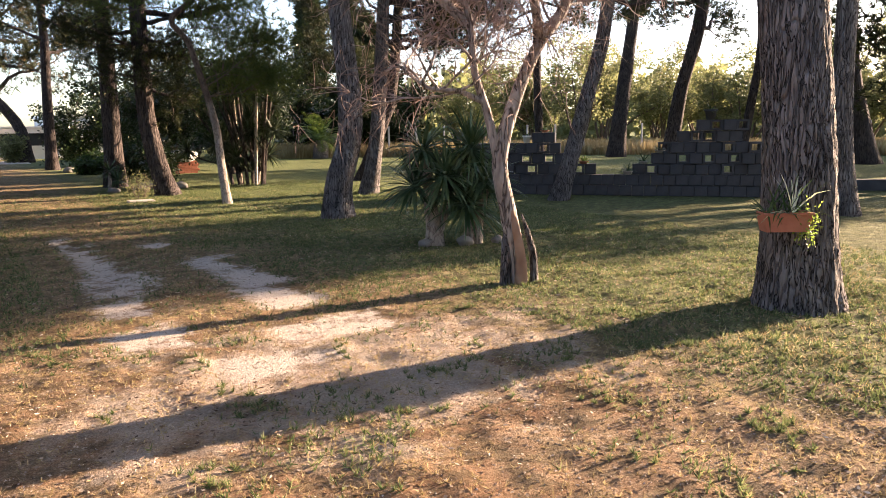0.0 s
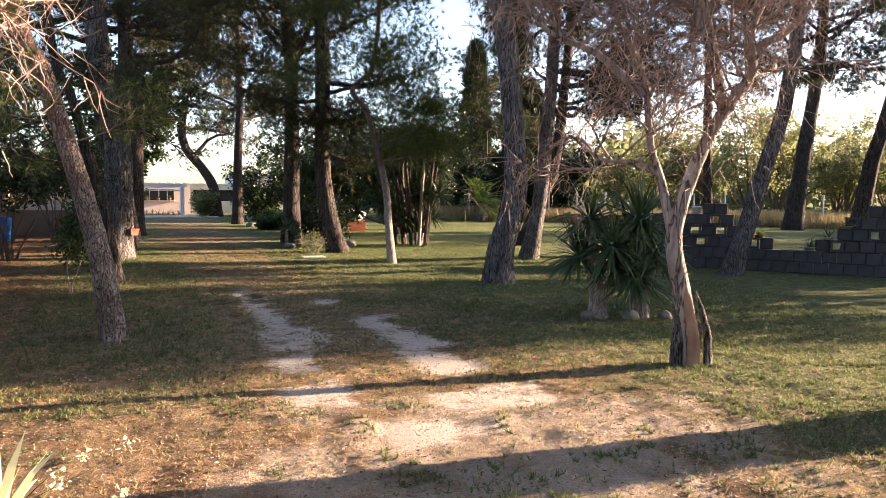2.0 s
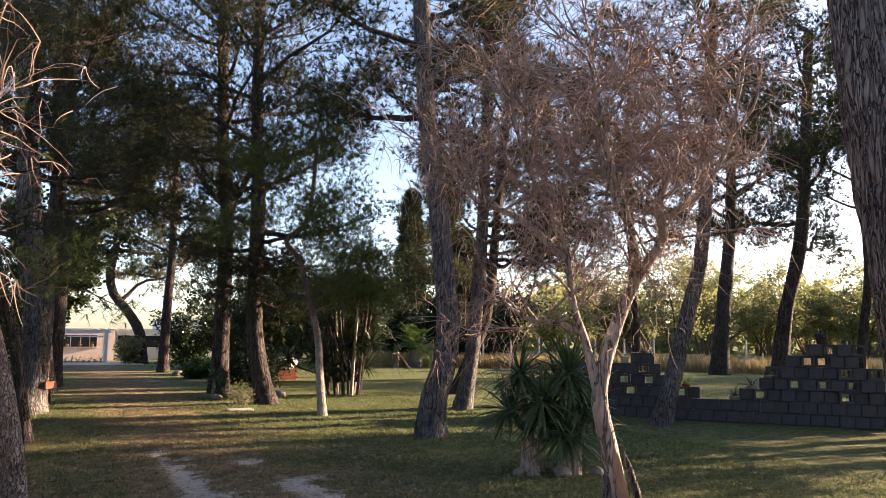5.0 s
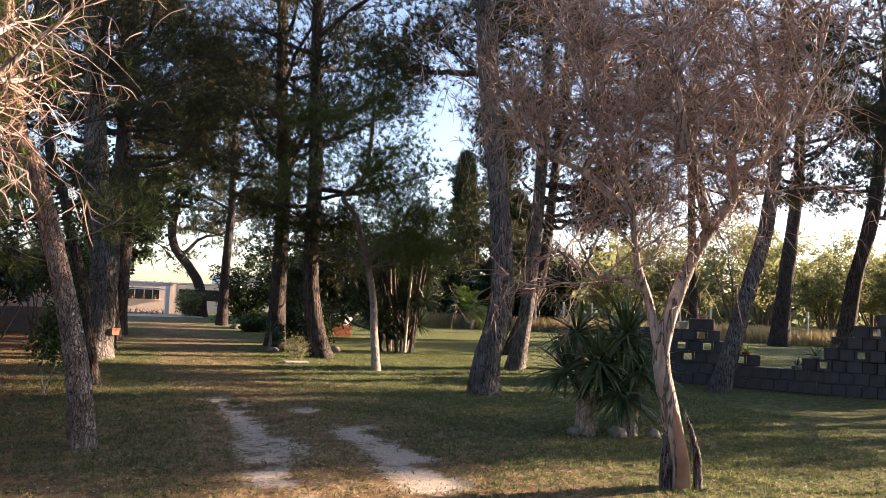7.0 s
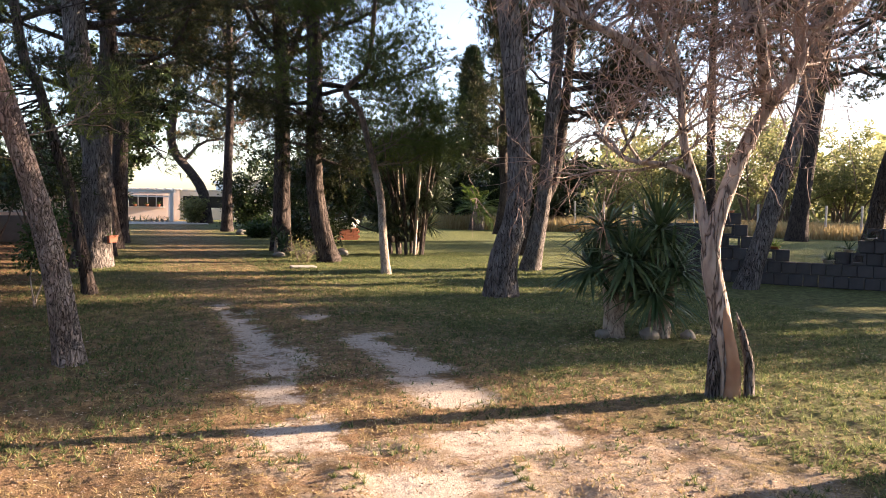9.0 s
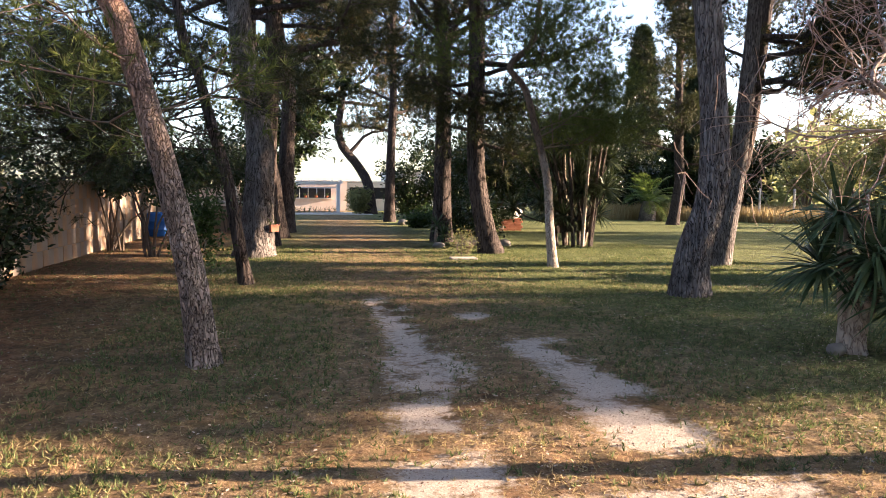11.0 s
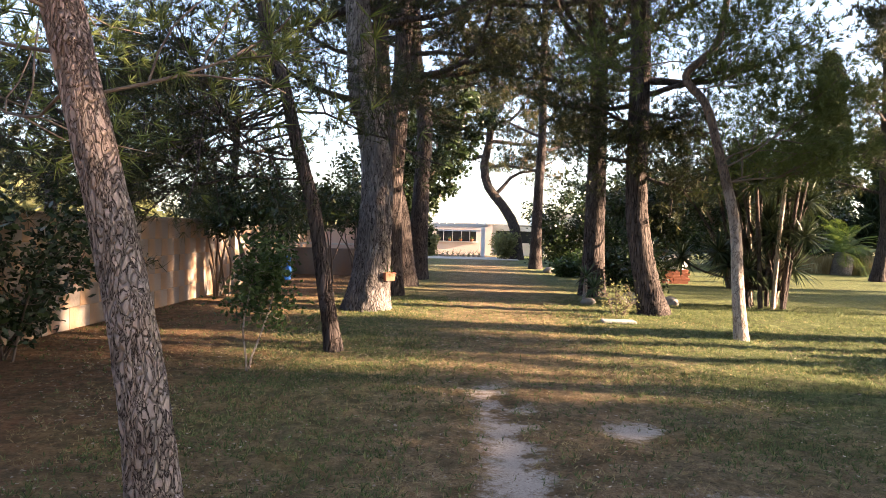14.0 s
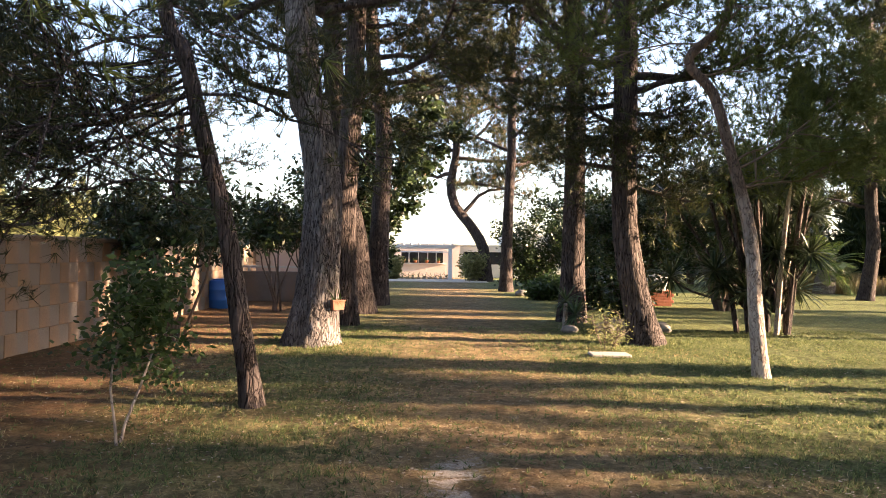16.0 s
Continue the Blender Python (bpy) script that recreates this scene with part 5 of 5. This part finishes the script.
shed = thing("shed", (-3.6, 31.5, 0), "brown lean-to shed with sloping roof behind low wall", "shed")
part("wall", box_bm((3.4, 2.2, 1.9), (0, 0, 0.95), 0.01), SALMON, shed)
bm = box_bm((4.0, 3.0, 0.1), (0, 0, 0), 0.01)
bmesh.ops.transform(bm, matrix=pose(0, -0.2, 2.05, 8, 0, 0), verts=bm.verts)
part("roof", bm, DARK_WOOD, shed)
for x in (-1.6, 1.6):
    part("post", box_bm((0.09, 0.09, 1.9), (x, -1.5, 0.95)), WHITE_PAINT, shed)
barrel = thing("barrel", (-4.0 + 0.12, 25.8, 0), "blue plastic barrel standing by the wall", "barrel")
part("body", lathe([(0.27, 0), (0.30, 0.03), (0.31, 0.2), (0.325, 0.22), (0.31, 0.24), (0.31, 0.44), (0.325, 0.46), (0.31, 0.48), (0.30, 0.66), (0.27, 0.7)], 28), BLUE_PLASTIC, barrel)
part("lid", lathe([(0.22, 0.7), (0.22, 0.725), (0.05, 0.73)], 24), BLUE_PLASTIC, barrel)

# ---- loose things on the lawn ----
def stone(at, size, seed, label, name="stone", material=None):
    bm = bmesh.new()
    bmesh.ops.create_icosphere(bm, subdivisions=3, radius=1.0)
    for v in bm.verts:
        k = 1 + 0.22 * noise.noise(v.co * 1.4 + Vector((seed, 0, 0))) + 0.08 * noise.noise(v.co * 4 + Vector((0, seed, 0)))
        v.co = Vector((v.co.x * size[0] * k, v.co.y * size[1] * k, v.co.z * size[2] * k))
    for f in bm.faces:
        f.smooth = True
    me = bpy.data.meshes.new(name)
    bm.to_mesh(me)
    bm.free()
    ob = mesh_object(name, me, material or STONE)
    ob.location = at
    return tagged(ob, label, "stone")


slab = part("stone_slab", box_bm((0.56, 0.34, 0.045), (0, 0, 0.022), 0.012), STONE, None)
slab.location = (3.9, 18.05, 0)
tagged(slab, "flat pale stone slab lying in the grass", "slab")
for i, (x, y, s) in enumerate(((4.6, 21.3, 0.2), (4.9, 21.7, 0.25), (3.9, 21.2, 0.15), (5.7, 21.5, 0.2), (4.4, 33.0, 0.22), (4.9, 33.2, 0.25))):
    stone((x, y, s * 0.4), (s, s * 0.8, s * 0.6), i, "dark weathered rock at the foot of the pines", "stone", GREY_ROCK)
for i, (x, y, s) in enumerate(((5.55, 8.6, 0.09), (6.05, 8.35, 0.12), (6.5, 8.2, 0.1))):
    stone((x, y, s * 0.4), (s, s * 0.8, s * 0.7), 20 + i, "grey rock at the foot of the yucca", "stone", GREY_ROCK)
plinth = thing("brick_plinth", (7.9, 29.0, 0), "small terracotta brick plinth on the lawn", "plinth")
for row in range(5):
    for i in range(3):
        part("brick", box_bm((0.25, 0.3, 0.085), ((i - 1) * 0.26 + 0.06 * (row % 2), 0, 0.045 + row * 0.092), 0.006), TERRACOTTA, plinth)
stone((7.8, 29.0, 0.66), (0.55, 0.28, 0.24), 31, "rounded white boulder resting on the brick plinth", "boulder", WHITEWASH)

kerb = part("kerb", box_bm((9.0, 0.3, 0.28), (0, 0, 0.12), 0.02), CONCRETE, None)
kerb.matrix_basis = pose(20.5, 7.6, 0, 0, 0, -38)
tagged(kerb, "low dark concrete kerb along the far lawn", "kerb", kind="structure")

# ---- fence beyond the wall ----
for i in range(26):
    b = math.radians(30 + i * 2.1)
    post = part("fence_post", box_bm((0.09, 0.09, 1.75), (0, 0, 0.82), 0.01), METAL_GREY, None)
    post.location = (43 * math.sin(b), 43 * math.cos(b), 0)
    tagged(post, "pale concrete fence post at the edge of the field", "fence post", "fence posts")
rng = np.random.default_rng(63)
n = 26000
b, d = np.radians(rng.uniform(20, 82, n)), rng.uniform(42, 52, n)
c = np.stack([d * np.sin(b), d * np.cos(b), np.zeros(n)], axis=1)
far_grass = mesh_object("field_grass", poly_mesh("field_grass", spikes(rng, c, np.tile([[0, 0, 1.0]], (n, 1)), 3, 0.75, 0.03, 0.22), 3), GRASS_DRY)
tagged(far_grass, "tall dry field grass along the fence", "grass", kind="stuff")

# ---- lawn, litter and gravel ----
rng = np.random.default_rng(64)


def scatter(count, x0, x1, y0, y1, keep):
    p = np.stack([rng.uniform(x0, x1, count), y0 + (y1 - y0) * rng.uniform(0, 1, count) ** 1.25, np.zeros(count)], axis=1)
    k = np.array([keep(x, y) for x, y, _ in p])
    p[:, 2] = ground_height(p[:, 0], p[:, 1])
    return p[rng.uniform(0, 1, count) < k]


def lush(x, y):
    v = noise.noise(Vector((x * 0.8, y * 0.8, 3.1))) + 0.6 * noise.noise(Vector((x * 2.6, y * 2.6, 7.7)))
    base = 0.08 if y < 6.0 and x < 4.2 else 0.75
    return max(0.0, min(1.0, base + v * 0.9)) * (0.05 if bare_distance(x, y) < 0.12 else 1) * (0.35 if abs(x - 1.9) < 1.0 and y > 6 else 1) * (0.12 if x < -1.3 else 1)


def strawy(x, y):
    v = noise.noise(Vector((x * 0.9, y * 0.9, 13.1))) + 0.5 * noise.noise(Vector((x * 3, y * 3, 1.7)))
    return max(0.0, min(1.0, (0.65 if y < 8 else 0.35) + v)) * (0.1 if bare_distance(x, y) < 0.1 else 1) * (0.3 if x < -2.0 or (x > 3.8 and y > 4.2) else 1)


up = lambda p: np.tile([[0, 0, 1.0]], (len(p), 1))
p = scatter(105000, -5, 10, 1.2, 22, lush)
g = mesh_object("lawn_grass", poly_mesh("lawn_grass", spikes(rng, p, up(p), 6, 0.05, 0.0036, 0.75), 3), GRASS)
tagged(g, "short green lawn grass in uneven patches", "grass", kind="stuff")
p = scatter(95000, -5, 10, 1.2, 19, strawy)
g = mesh_object("dry_grass", poly_mesh("dry_grass", spikes(rng, p, up(p) * 0.3, 4, 0.042, 0.0026, 0.9), 3), GRASS_DRY)
tagged(g, "flattened dry straw grass and pine needles", "grass", kind="stuff")
p = scatter(6500, 0.6, 9, 1.4, 6, lambda x, y: 1.0 if noise.noise(Vector((x * 2.3, y * 2.3, 21))) > 0.36 and bare_distance(x, y) > 0.05 else 0.0)
g = mesh_object("grass_tufts", poly_mesh("grass_tufts", spikes(rng, p, up(p), 20, 0.05, 0.003, 0.8), 3), GRASS)
tagged(g, "bright green weedy tufts in the dry ground", "grass", kind="stuff")
p = scatter(60000, -5, 8, 1.2, 17, lambda x, y: 0.1 if bare_distance(x, y) < 0.2 else max(0.0, min(1.0, 0.5 + 1.2 * noise.noise(Vector((x * 1.1, y * 1.1, 40))))))
p[:, 2] += 0.008
flat = leaves(rng, p, 0.036, 0.010)
flat[:, :, 2] = flat[:, :1, 2] + (flat[:, :, 2] - flat[:, :1, 2]) * 0.3 + 0.006
g = mesh_object("leaf_litter", poly_mesh("leaf_litter", flat, 4), LITTER)
tagged(g, "scattered dry brown leaves and needles", "leaf litter", kind="stuff")
p = scatter(60000, -2.0, 7, 1.2, 10, lambda x, y: 0.85 if bare_distance(x, y) < 0.25 or (y < 6.2 and x < 4.8) else 0.12)
s = 0.002 + 0.007 * rng.uniform(0, 1, (len(p), 1)) ** 2
a = rng.uniform(0, 6.28, len(p))
corners = [p + np.stack([np.cos(a + k * 2.094), np.sin(a + k * 2.094), np.zeros(len(p))], axis=1) * s for k in range(3)]
tip = p + np.concatenate([rng.normal(0, 0.2, (len(p), 2)) * s, s * 0.9], axis=1)
peb = np.concatenate([np.stack([corners[k], corners[(k + 1) % 3], tip], axis=1) for k in range(3)])
g = mesh_object("gravel", poly_mesh("gravel", peb, 3), PEBBLE)
tagged(g, "pale loose gravel on the wheel tracks", "gravel", kind="stuff")
